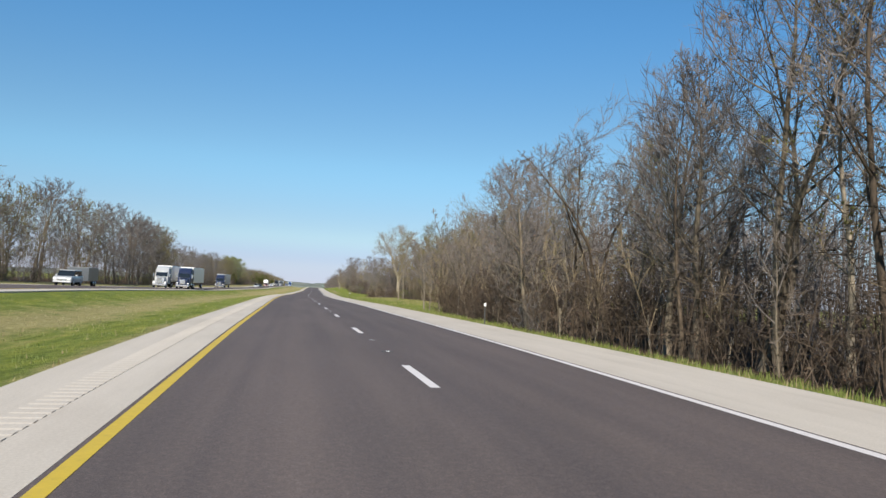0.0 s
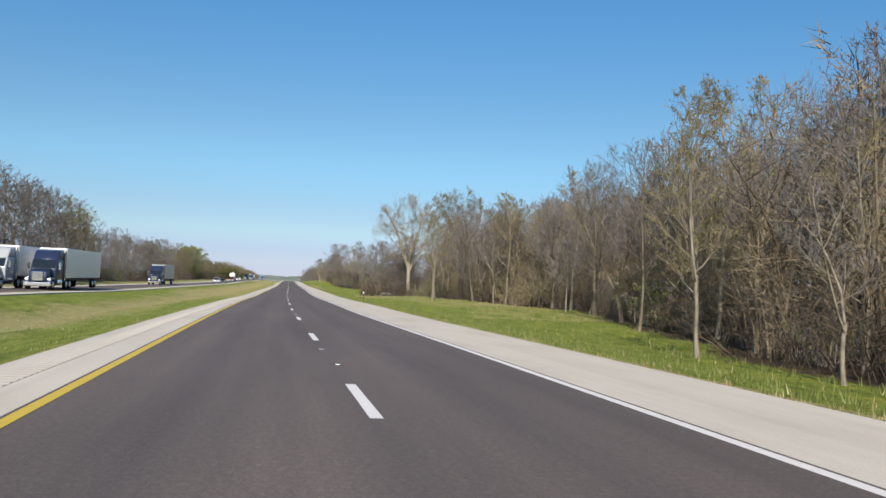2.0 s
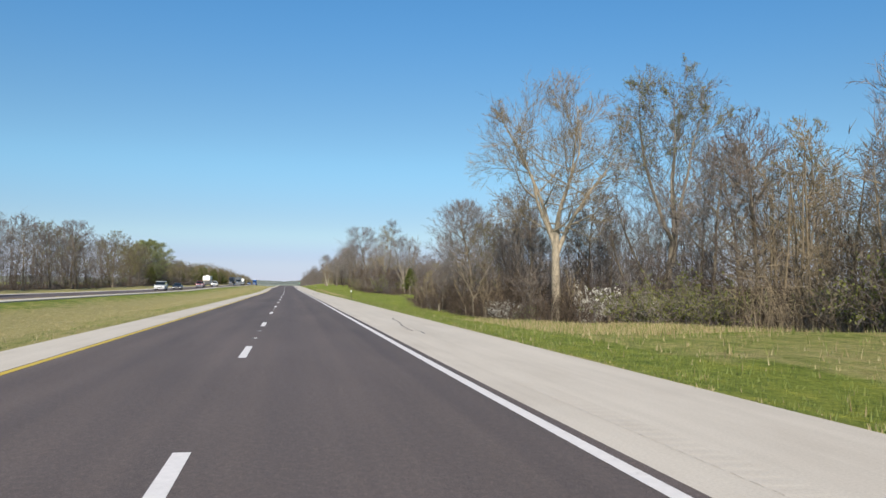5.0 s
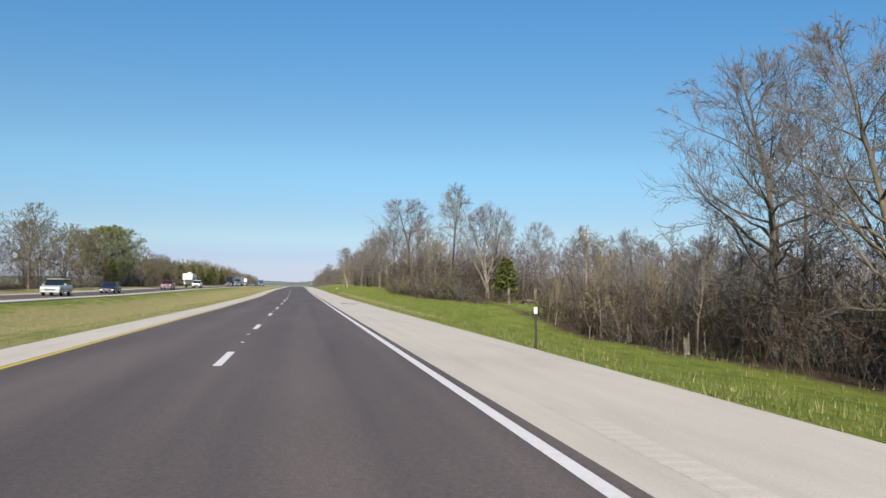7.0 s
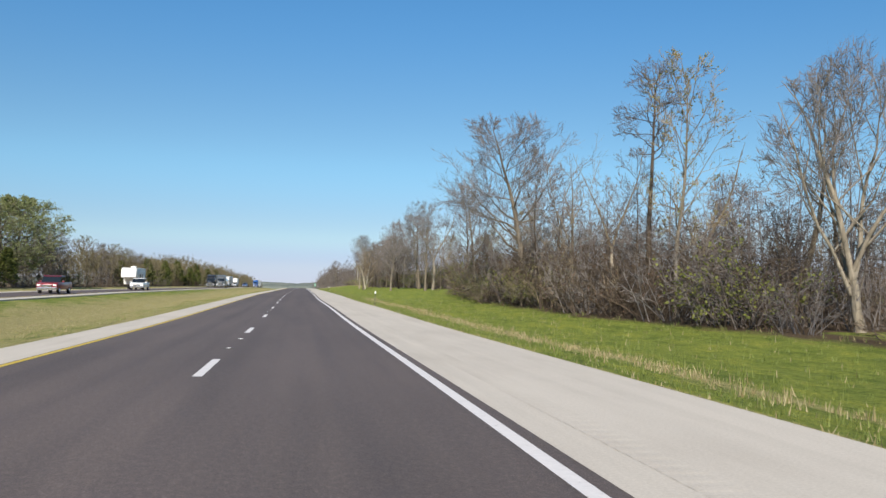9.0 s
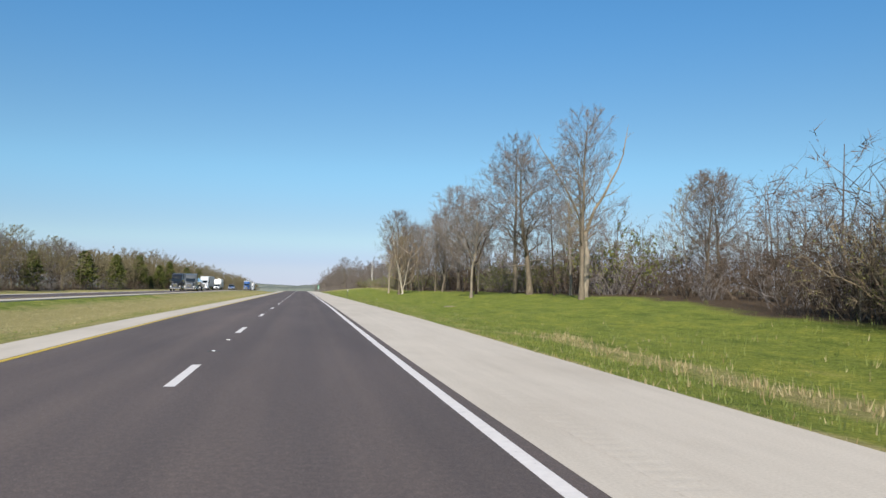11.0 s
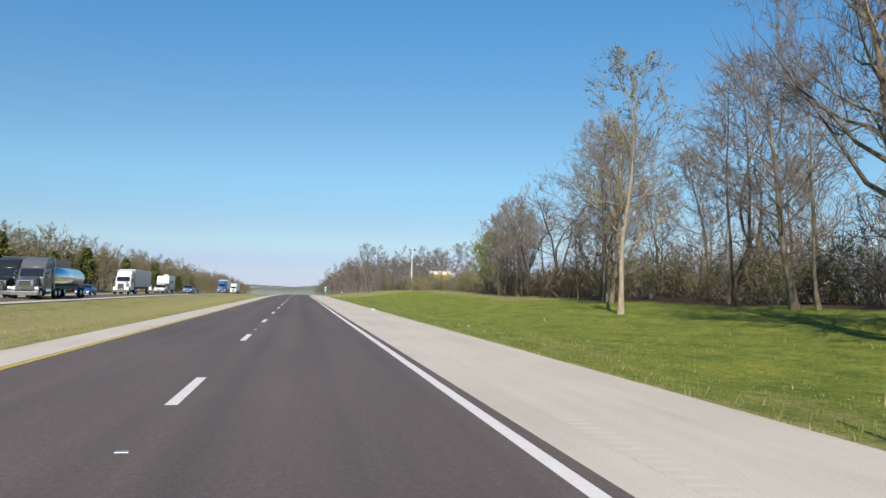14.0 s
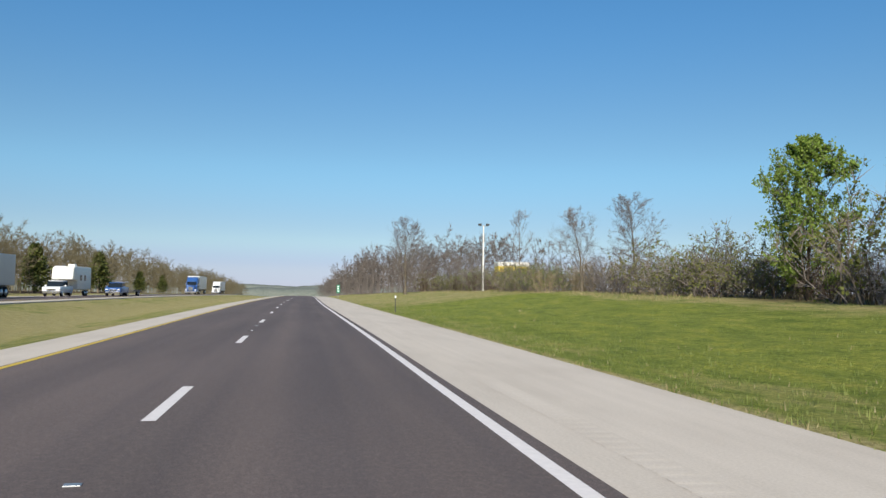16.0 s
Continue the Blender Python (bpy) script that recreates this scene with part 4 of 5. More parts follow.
right_edge = lambda s: table(EDGE_RIGHT, s)[0] + 0.8
WOOD = "trees at the edge of the woods"
line_of(POLE + TALL, 26, 56, 2.3, right_edge, 7, 14, 19, WOOD)
line_of(POLE + POLE[2:] + ROUND[:1], 57, 98, 2.8, right_edge, 8, 9.5, 13.0, WOOD)
line_of(POLE + POLE[2:] + ROUND[:1], 98, 132, 2.8, lambda s: right_edge(s) + 1.0, 8, 7.0, 10.0, WOOD)
line_of(POLE[2:] + POLE[2:] + POLE + ROUND, 130, 252, 2.5, lambda s: right_edge(s) + 1.5, 8, 11, 14.5, WOOD)
line_of(ROUND + TALL[:1], 130, 252, 3.4, lambda s: right_edge(s) + 7, 8, 12.5, 15.5, WOOD)
line_of(POLE + ROUND[:2] + TALL, 258, 330, 2.6, lambda s: 32.0, 16, 11, 18, WOOD)
line_of(POLE[:2] + ROUND[:2], 306, 334, 3.6, right_edge, 9, 8, 13.5, WOOD)
line_of(POLE + SAPLING + DEAD[:1], 334, 362, 3.2, lambda s: right_edge(s) + 1, 14, 4.5, 8.0, WOOD)
line_of(POLE + DEAD, 405, 470, 4.0, right_edge, 8, 9, 16, WOOD)
line_of(POLE + ROUND, 472, 640, 5.5, lambda s: right_edge(s) + 3, 9, 7.5, 11.5, WOOD)
line_of(SAPLING, 26, 130, 3.4, lambda s: right_edge(s) - 0.5, 4, 4.5, 8.5, "saplings at the edge of the woods")
line_of(SAPLING, 130, 250, 4.0, right_edge, 5, 4, 8, "saplings at the edge of the woods")
line_of(SAPLING, 292, 362, 2.4, lambda s: right_edge(s) - 0.5, 7, 3.0, 6.0, "saplings at the edge of the woods")
line_of(SAPLING, 402, 470, 3.0, right_edge, 6, 3.5, 7, "saplings at the edge of the woods")
line_of(SAPLING, 475, 640, 4.0, lambda s: right_edge(s) + 4, 8, 3.5, 7, "saplings at the edge of the woods")
LOW = "thickets along the woods"
line_of(THICKET, 26, 130, 3.6, right_edge, 5, 2.0, 4.0, LOW)
line_of(THICKET + GREEN_BUSH[:1], 130, 255, 2.2, lambda s: right_edge(s) + 1.5, 5, 2.4, 4.6, LOW)
line_of(THICKET, 290, 362, 2.2, right_edge, 9, 2.2, 3.8, LOW)
line_of(THICKET + GREEN_BUSH[:1], 399, 472, 2.0, right_edge, 6, 2.6, 5.0, LOW)
line_of(GREEN_BUSH[:1] + GREEN_BUSH[2:], 428, 470, 3.0, lambda s: right_edge(s) - 0.5, 3, 2.6, 4.4, LOW)
line_of(THICKET, 474, 640, 2.6, lambda s: right_edge(s) + 2.0, 7, 2.4, 4.4, LOW)
line_of(GREEN_BUSH[:1] + GREEN_BUSH[2:], 525, 545, 3.5, lambda s: right_edge(s) + 0.5, 3, 3.0, 4.4, LOW)
line_of(GREEN_BUSH + THICKET, 670, 800, 1.5, lambda s: right_edge(s) - 0.5, 10, 2.2, 4.6, LOW)
line_of(GREEN_BUSH[:1] + GREEN_BUSH[2:], 588, 640, 4.0, lambda s: right_edge(s) + 1.5, 4, 2.8, 4.0, LOW)
line_of(THICKET + GREEN_BUSH[:1], 628, 670, 2.0, lambda s: right_edge(s) + 0.5, 6, 1.4, 2.6, LOW)
far_trees(THICKET + GREEN_BUSH[:1], spread(396, 520, 3.0, 62, 8, 2.8, 4.8), "brown hedge across the field", 33)
line_of(THICKET, 336, 366, 1.5, lambda s: right_edge(s) + 0.5, 11, 1.8, 3.2, LOW)
line_of(POLE[:2] + SAPLING + POLE[2:3], 340, 366, 1.8, lambda s: right_edge(s) + 1, 10, 5.0, 7.8, WOOD)
far_trees(THICKET, spread(366, 392, 1.8, 47, 18, 1.2, 2.2), "low brown shrubs in the field", 34)
far_trees(FAR, spread(110, 330, 5.4, -43, 9, 12, 18.5) + spread(330, 505, 5.2, -43, 9, 10.5, 14.5) + spread(535, 640, 6.0, -44, 9, 8.5, 11), "row of bare domed trees beyond the far carriageway", 31)
far_trees(THICKET + GREEN_BUSH[:1], spread(110, 760, 9.0, -41.5, 6, 2.2, 4.5), "tangled thickets beyond the far carriageway", 32)


def understory(name, label, spots, seed, mat):
    """Thin upright stems with a few side twigs, as one mass."""
    rng = random.Random(seed)
    shape = Shape()
    for X, s, h in spots:
        base = Vector((road_x(s) + X, s, ground_z(X, s) - 0.1))
        d = Vector((rng.gauss(0, 0.34), rng.gauss(0, 0.34), 1)) * h
        w = rng.uniform(0.010, 0.024)
        shape.tube([base, base + d], [w, 0], 3)
        for _ in range(8):
            q = base + d * rng.uniform(0.15, 0.95)
            shape.twig(rng, q, q + heading(rng.uniform(0, 6.28), radians(rng.uniform(-12, 55))) * h * rng.uniform(0.12, 0.4), w * 0.7)
    return tagged(new(name, shape.mesh(name, mat)), label, "brush", kind="stuff")


def woodland(name, label, spots, seed, twig, twigs=5, thick=0.024):
    """Many plain trees with domed crowns as one mass, for the depth of a wood."""
    rng = random.Random(seed)
    shape = Shape()
    twigs = int(twigs * 2.4)
    for X, s, h in spots:
        base = Vector((road_x(min(s, 1100)) + X, s, ground_z(X, s) - 0.3))
        p, r = stem(rng, base, Vector((rng.gauss(0, 0.05), rng.gauss(0, 0.05), 1)), h * 0.86, 0.009 * h, 0.02, 2, 0.05, 0.04)
        shape.tube(p, r, 4)
        wide, tall = h * rng.uniform(0.27, 0.38), h * 0.41
        centre = base + UP * h * 0.6
        for i in range(13):
            q, d, _ = along(p, r, 0.22 + 0.76 * (i + rng.random()) / 13)
            way = heading(rng.uniform(0, 6.28), radians(rng.uniform(5, 75)))
            n = max(0.08 * h, reach_of(q, way, centre, wide, tall) * rng.uniform(0.78, 0.94))
            shape.tube([q, q + way * n], [thick * 0.6, 0], 3)
            for j in range(twigs):
                q2 = q + way * n * rng.uniform(0.25, 1.0)
                shape.twig(rng, q2, q2 + (turned(rng, way, 20, 80) + UP * 0.05) * h * rng.uniform(0.035, 0.085), thick * 0.9)
    ob = new(name, shape.mesh(name, twig))
    return tagged(ob, label, "woods", kind="stuff")


rng = random.Random(9)
spots = []
for _ in range(420):
    s = rng.uniform(15, 130)
    spots.append((right_edge(s) + rng.uniform(6, 42), s, rng.uniform(9, 14)))
woodland("woodland", "bare brown woods behind the roadside trees", spots, 3, TWIG_GREY, 6, 0.024)
spots = []
for _ in range(420):
    s = rng.uniform(130, 275)
    spots.append((right_edge(s) + rng.uniform(5, 34), s, rng.uniform(11.5, 15)))
woodland("woodland", "tan bare woods behind the wide verge", spots, 13, TWIG_TAN, 6, 0.024)
spots = []
for _ in range(190):
    s = rng.uniform(258, 330)
    spots.append((max(31.0, right_edge(s)) + rng.uniform(4, 45), s, rng.uniform(9, 15)))
for _ in range(150):
    s = rng.uniform(330, 366)
    spots.append((right_edge(s) + 4 + rng.random() * 40, s, rng.uniform(5.0, 8.0)))
for _ in range(150):
    spots.append((rng.uniform(62, 115), rng.uniform(405, 520), rng.uniform(6.5, 10.5)))
for _ in range(170):
    spots.append((rng.uniform(55, 120), rng.uniform(430, 760), rng.uniform(8, 12)))
for _ in range(110):
    spots.append((rng.uniform(60, 110), rng.uniform(350, 480), rng.uniform(8, 12)))
for _ in range(120):
    s = rng.uniform(404, 480)
    spots.append((right_edge(s) + rng.uniform(5, 26), s, rng.uniform(7, 11)))
for _ in range(130):
    s = rng.uniform(400, 640)
    spots.append((right_edge(s) + rng.uniform(9, 30), s, rng.uniform(6, 11)))
woodland("woodland", "thin bare woods behind the verge", spots, 4, TWIG_GREY)
spots = []
for _ in range(440):
    s = rng.uniform(790, 1330)
    spots.append((rng.uniform(14, 50) + max(0, 830 - s) * 0.2, s, rng.uniform(10.5, 14.5)))
woodland("woodland", "far bare woods along the road", spots, 5, TWIG, 10, 0.042)
spots = []
for _ in range(430):
    s = rng.uniform(100, 760)
    spots.append((-rng.uniform(50, 80), s, rng.uniform(11, 17) if s < 480 else rng.uniform(8, 11.5)))
woodland("woodland", "bare woods beyond the far carriageway", spots, 6, TWIG_GREY, 7, 0.022)
spots = []
for _ in range(330):
    s = rng.uniform(535, 790)
    spots.append((-rng.uniform(43, 60), s, rng.uniform(7.0, 10.0)))
woodland("woodland", "olive brown woods coming into bud beyond the far carriageway", spots, 26, TWIG_OLIVE, 18, 0.019)
spots = []
for _ in range(680):
    s = rng.uniform(690, 1330)
    spots.append((-rng.uniform(43, 76), s, rng.uniform(10.5, 14.0)))
woodland("woodland", "dense brown woods along the far carriageway", spots, 16, TWIG_OLIVE, 10, 0.036)


rng = random.Random(19)
spots = []
for _ in range(4200):
    s = rng.uniform(18, 130)
    spots.append((right_edge(s) + rng.random() ** 1.4 * 22, s, rng.uniform(1.5, 6.5)))
for _ in range(2700):
    s = rng.uniform(262, 332)
    spots.append((max(right_edge(s), 30.0 if s < 288 else 0.0) + rng.random() ** 1.4 * 24, s, rng.uniform(1.5, 6.5)))
for _ in range(3400):
    s = rng.uniform(330, 368)
    spots.append((right_edge(s) + rng.random() ** 1.2 * 26, s, rng.uniform(1.2, 4.2)))
for _ in range(1500):
    spots.append((rng.uniform(58, 110), rng.uniform(395, 520), rng.uniform(1.5, 6.0)))
for _ in range(700):
    s = rng.uniform(362, 392)
    spots.append((right_edge(s) + 4 + rng.random() * 30, s, rng.uniform(0.5, 2.0)))
# the stems' colour carries the shade under the trees
understory("underbrush", "dense brown saplings and brush under the trees", spots, 7, BRUSH_SHADED)
spots = []
for _ in range(5200):
    s = rng.uniform(130, 262)
    spots.append((right_edge(s) + 1 + rng.random() ** 1.3 * 18, s, rng.uniform(1.5, 7.5)))
understory("underbrush", "tan saplings and brush behind the wide verge", spots, 17, TWIG_TAN)
spots = []
for _ in range(3600):
    s = rng.uniform(401, 475)
    spots.append((right_edge(s) + rng.random() ** 1.4 * 16, s, rng.uniform(2.0, 6.5)))
for _ in range(4600):
    s = rng.uniform(475, 650)
    spots.append((right_edge(s) + 3 + rng.random() * 14, s, rng.uniform(1.2, 5.0)))
for _ in range(1500):
    s = rng.uniform(626, 672)
    spots.append((right_edge(s) + 1 + rng.random() * 13, s, rng.uniform(0.8, 3.6)))
for _ in range(2600):
    s = rng.uniform(650, 810)
    spots.append((right_edge(s) + 2 + rng.random() * 16, s, rng.uniform(1.2, 3.4)))
# here too the shade within the brush comes from the darkened colour
understory("underbrush", "reddish brown brush behind the lawn, shade put into its colour", spots, 8, BRUSH_SHADED)
spots = []
for _ in range(4200):
    s = rng.uniform(100, 780)
    spots.append((-42 - rng.random() ** 1.3 * 16, s, rng.uniform(1.5, 6.0) if s < 480 else rng.uniform(0.8, 3.6)))
understory("underbrush", "brown brush beyond the far carriageway", spots, 9, BRUSH)


def distant_hills():
    shape = Shape()
    for y, x0, x1, low, high in ((1500, -1100, 1100, -3.5, 7.0), (2500, -1700, 1700, 1.0, 13.0)):
        xs = [x0 + 5.0 * i for i in range(int((x1 - x0) / 5.0) + 1)]
        n = len(shape.v)
        for x in xs:
            h = low + (high - low) * (0.5 + 0.5 * noise.noise(Vector((x * 0.004, y * 0.01, 0))))
            h *= min(1.0, abs(x) / 160 + 0.45)
            bump = 1.6 * noise.noise(Vector((x * 0.05, y, 3))) + 0.9 * noise.noise(Vector((x * 0.17, y, 7)))
            for dy, z in ((0, -22.0), (0, h - 6 + bump), (14 + bump * 4, h - 1.5 + bump), (40, h + bump), (160, -22.0)):
                shape.v.append(Vector((x, y + dy, z)))
        shape.f += [(n + 5 * i + j, n + 5 * i + 5 + j, n + 5 * i + 6 + j, n + 5 * i + 1 + j) for i in range(len(xs) - 1) for j in range(4)]
    return tagged(new("backdrop", shape.mesh("backdrop", HILL, True)), "low wooded hills on the horizon with haze in their colour", "hills", kind="structure")


distant_hills()


# ---- grass blades ----
def blades(name, label, spots, mats, seed):
    """Tufts of narrow blades; spots give X, s, height and how dry a tuft is."""
    rng = np.random.RandomState(seed)
    n = len(spots) * 5
    base = np.repeat(np.array([(road_x(s) + X, s, ground_z(X, s) - 0.03) for X, s, h, dry in spots]), 5, axis=0)
    tall = np.repeat(np.array([h for X, s, h, dry in spots]), 5) * rng.uniform(0.5, 1.15, n)
    dry = np.repeat(np.array([d for X, s, h, d in spots]), 5)
    base[:, :2] += rng.normal(0, 0.07, (n, 2))
    a = rng.uniform(0, 2 * np.pi, n)
    side = np.stack([np.cos(a), np.sin(a), np.zeros(n)], 1) * (0.012 + 0.02 * tall)[:, None]
    tip = base + np.stack([rng.normal(0, 0.22, n) * tall, rng.normal(0, 0.22, n) * tall, tall], 1)
    verts = np.stack([base - side, base + side, tip], 1).reshape(-1, 3)
    index = (rng.uniform(0, 1, n) < dry).astype(np.int32)
    me = bpy.data.meshes.new(name)
    me.vertices.add(3 * n)
    me.vertices.foreach_set("co", verts.astype(np.float32).ravel())
    me.loops.add(3 * n)
    me.loops.foreach_set("vertex_index", np.arange(3 * n, dtype=np.int32))
    me.polygons.add(n)
    me.polygons.foreach_set("loop_start", np.arange(0, 3 * n, 3, dtype=np.int32))
    for m in mats:
        me.materials.append(m)
    me.polygons.foreach_set("material_index", index)
    me.update(calc_edges=True)
    return tagged(new(name, me), label, "grass", kind="stuff")


rng = random.Random(77)
spots = []
for _ in range(20000):
    s = rng.uniform(24, 720)
    X = outer_edge(s) + 0.03 + abs(rng.gauss(0, 2.6))
    dry, litter = ground_cover(X, s)
    if litter < 0.5:
        spots.append((X, s, rng.uniform(0.06, 0.17), min(0.7, dry * (0.7 if s < 470 else 0.2))))
for _ in range(13000):
    s = rng.uniform(24, 720)
    X = rng.uniform(8, table(EDGE_RIGHT, s)[0] + 1)
    dry, litter = ground_cover(X, s)
    spots.append((X, s, rng.uniform(0.12, 0.34) if s < 470 else rng.uniform(0.05, 0.16), dry * (1.0 if s < 470 else 0.2)))
for _ in range(1100):
    s = rng.uniform(345, 472)
    spots.append((10.4 + rng.gauss(0, 0.6), s, rng.uniform(0.1, 0.26), 0.9))
for _ in range(4200):
    s = rng.uniform(252, 277)
    spots.append((rng.uniform(13.5, 29), s, rng.uniform(0.16, 0.46), 0.66))
for _ in range(140):
    s = rng.uniform(470, 700)
    spots.append((rng.uniform(8.5, 16), s, rng.uniform(0.1, 0.28), 0.5))
for _ in range(900):
    s = rng.uniform(672, 760)
    spots.append((table(EDGE_RIGHT, s)[0] + rng.uniform(-4, 1), s, rng.uniform(0.12, 0.4), 0.6))
blades("verge_grass", "tufted green grass with dry stalks along the shoulder", spots, (BLADE_GREEN, BLADE_DRY), 1)
spots = []
for _ in range(13000):
    s, X = rng.uniform(24, 620), -rng.uniform(5.5, 18.5)
    dry, litter = ground_cover(X, s)
    spots.append((X, s, rng.uniform(0.06, 0.17), min(0.95, dry)))
blades("median_grass", "rough green and straw coloured grass in the median", spots, (BLADE_GREEN, BLADE_DRY), 2)


# ---- small things along the road ----
def at(ob, X, s, z=None, turn=0.0, tilt=(0, 0)):
    ob.location = (road_x(s) + X, s, ground_z(X, s) if z is None else z)
    ob.rotation_euler = (tilt[0], tilt[1], turn)
    return ob


def delineator(X, s, turn):
    ob = thing("delineator_post", "thin steel roadside post with a white reflector", "post", "posts along the shoulder")
    part("post", Shape().slab([(-0.012, -0.3), (0.012, -0.3), (0.012, 1.12), (-0.012, 1.12)], -0.03, -0.022).box(0.022, 0.03, -0.012, 0.012, -0.3, 1.12).box(-0.024, 0.024, 0.006, 0.012, -0.3, 1.12).mesh("post", DARK_STEEL), ob)
    part("reflector", Shape().box(-0.055, 0.055, -0.02, -0.012, 1.0, 1.18, 0.003).mesh("reflector", REFLECTOR), ob, "white rectangular reflector")
    return at(ob, X, s, None, turn, (rng.gauss(0, 0.03), rng.gauss(0, 0.03)))


for s in (70.0, 192.5, 315.0, 438.0, 561.0, 684.0):
    delineator(8.1, s, rng.gauss(0, 0.15))

MARK = Shape().box(-0.11, 0.11, -0.05, 0.05, -0.01, 0.005).box(-0.12, -0.09, -0.09, 0.09, -0.01, 0.006).box(0.09, 0.12, -0.09, 0.09, -0.01, 0.006).mesh("casting", DARK_STEEL)
LENS = Shape().slab([(-0.03, 0.005), (0.03, 0.005), (0.02, 0.012), (-0.02, 0.012)], -0.04, 0.04).mesh("lens", REFLECTOR)
PATCH = Shape().box(-0.06, 0.06, -0.04, 0.04, -0.01, 0.004, 0.002).mesh("patch", STEEL)
for k in range(-2, 30):
    for ds, second in ((0.0, True), (3.5, False)):
        s = 93.1 + 24.384 * k + ds
        ob = thing("road_marker", "small worn steel reflector set into the asphalt", "road marker", "reflectors between the lane dashes")
        if second:
            part("casting", MARK, ob)
            part("lens", LENS, ob, "white reflecting lens")
        else:
            part("patch", PATCH, ob, "worn empty casting")
        at(ob, rng.uniform(-0.04, 0.04), s, surface(0, s) + 0.001, rng.gauss(0, 0.1))


def tyre_fragment(X, s, arc, radius, width, turn, label):
    rngl = random.Random(int(s * 10))
    shape = Shape()
    n = 14
    verts = []
    for i in range(n + 1):
        a = -arc / 2 + arc * i / n
        w = width * rngl.uniform(0.6, 1.1)
        for y, r in ((-w / 2, radius), (w / 2, radius), (w / 2, radius - 0.025), (-w / 2, radius - 0.025)):
            verts.append((radius * 2 * a / 1.2 + rngl.gauss(0, 0.006), y + rngl.gauss(0, 0.01), (r - radius) + 0.03 + 0.10 * abs(a) ** 2 * radius + abs(rngl.gauss(0, 0.006))))
    faces = [(4 * i + j, 4 * i + (j + 1) % 4, 4 * i + 4 + (j + 1) % 4, 4 * i + 4 + j) for i in range(n) for j in range(4)] + [(3, 2, 1, 0), (4 * n, 4 * n + 1, 4 * n + 2, 4 * n + 3)]
    ob = tagged(new("tyre_fragment", mesh_from("tyre_fragment", verts, faces, RUBBER, True)), label, "tyre scrap", "tyre scraps on the shoulder")
    return at(ob, X, s, surface(X, s) + 0.0, turn)


tyre_fragment(5.85, 363.2, 1.3, 0.33, 0.2, 0.2, "curved black strip of tyre tread on the concrete shoulder")
tyre_fragment(5.25, 364.4, 0.8, 0.3, 0.16, -0.3, "torn black tyre scrap lying on the concrete shoulder")
tyre_fragment(5.0, 364.9, 0.5, 0.26, 0.08, 0.4, "small thin tyre shred lying on the concrete shoulder")


def tar_line(points, width, label):
    rngl = random.Random(len(points))
    verts, faces = [], []
    fine = []
    for (X0, s0), (X1, s1) in zip(points, points[1:]):
        fine += [(X0 + (X1 - X0) * i / 12 + rngl.gauss(0, 0.02), s0 + (s1 - s0) * i / 12) for i in range(12)]
    for i, (X, s) in enumerate(fine):
        w = width * rngl.uniform(0.3, 1.3)
        verts += [(road_x(s) + X - w, s, surface(X, s) - 0.001), (road_x(s) + X + w, s, surface(X, s) - 0.001)]
    faces = [(2 * i, 2 * i + 1, 2 * i + 3, 2 * i + 2) for i in range(len(fine) - 1)]
    ob = new("crack_seal", mesh_from("crack_seal", verts, faces, TAR))
    ob.parent = pavement_right
    return tagged(ob, label)


tar_line([(5.05, 245.0), (5.15, 248.5), (5.5, 252.0), (5.6, 255.0), (5.95, 257.5)], 0.036, "dark sealed crack")
tar_line([(4.7, 246.2), (5.3, 246.6), (5.6, 246.4)], 0.035, "dark oily smear")
tar_line([(5.2, 243.5), (5.3, 245.0), (4.9, 246.4)], 0.035, "dark oily smear")


def lump(name, label, category, mat, X, s, size, seed):
    bm = bmesh.new()
    bmesh.ops.create_icosphere(bm, subdivisions=3, radius=1.0)
    for v in bm.verts:
        v.co *= 1 + 0.45 * noise.noise(v.co * 1.6 + Vector((seed, 0, 0))) + 0.2 * noise.noise(v.co * 4.0 + Vector((0, seed, 0)))
        v.co = Vector((v.co.x * size[0], v.co.y * size[1], max(v.co.z, -0.5) * size[2]))
    me = bpy.data.meshes.new(name)
    bm.to_mesh(me)
    bm.free()
    me.materials.append(mat)
    ob = tagged(new(name, me), label, category)
    return at(ob, X, s, ground_z(X, s) + size[2] * 0.4)


lump("plastic_bag", "crumpled white plastic bag on the shoulder edge", "litter", REFLECTOR, 7.2, 617.7, (0.16, 0.13, 0.08), 1)
lump("paper_scrap", "small crumpled white paper in the grass", "litter", REFLECTOR, 11.5, 551.0, (0.07, 0.06, 0.03), 2)
lump("paper_scrap", "small crumpled white paper in the grass", "litter", REFLECTOR, 9.2, 590.0, (0.07, 0.06, 0.03), 3)
rock = Shape()
for k in range(3):
    rock.tube([Vector((-1.0 + 0.1 * k, 0.2 * k, 0.08)), Vector((0.0, 0.2 * k + 0.05, 0.1)), Vector((0.9 - 0.2 * k, 0.22 * k, 0.07))], [0.09, 0.1, 0.07], 8)
log = tagged(new("log", rock.mesh("log", BARK_PALE, True)), "pale weathered logs lying in the grass", "log")
at(log, 13.4, 506.0, None, 0.3)
log.scale = (0.6, 0.45, 0.45)
for X, s in ((24.4, 388.4), (23.4, 391.5), (25.2, 386.4), (25.6, 392.8), (26.5, 384.0), (24.6, 395.0)):
    THICKET[2].stand(X, s, 1.5, s, "brush piles", "low pile of cut brown brush on the grass", wide=1.8)
pile = Shape()
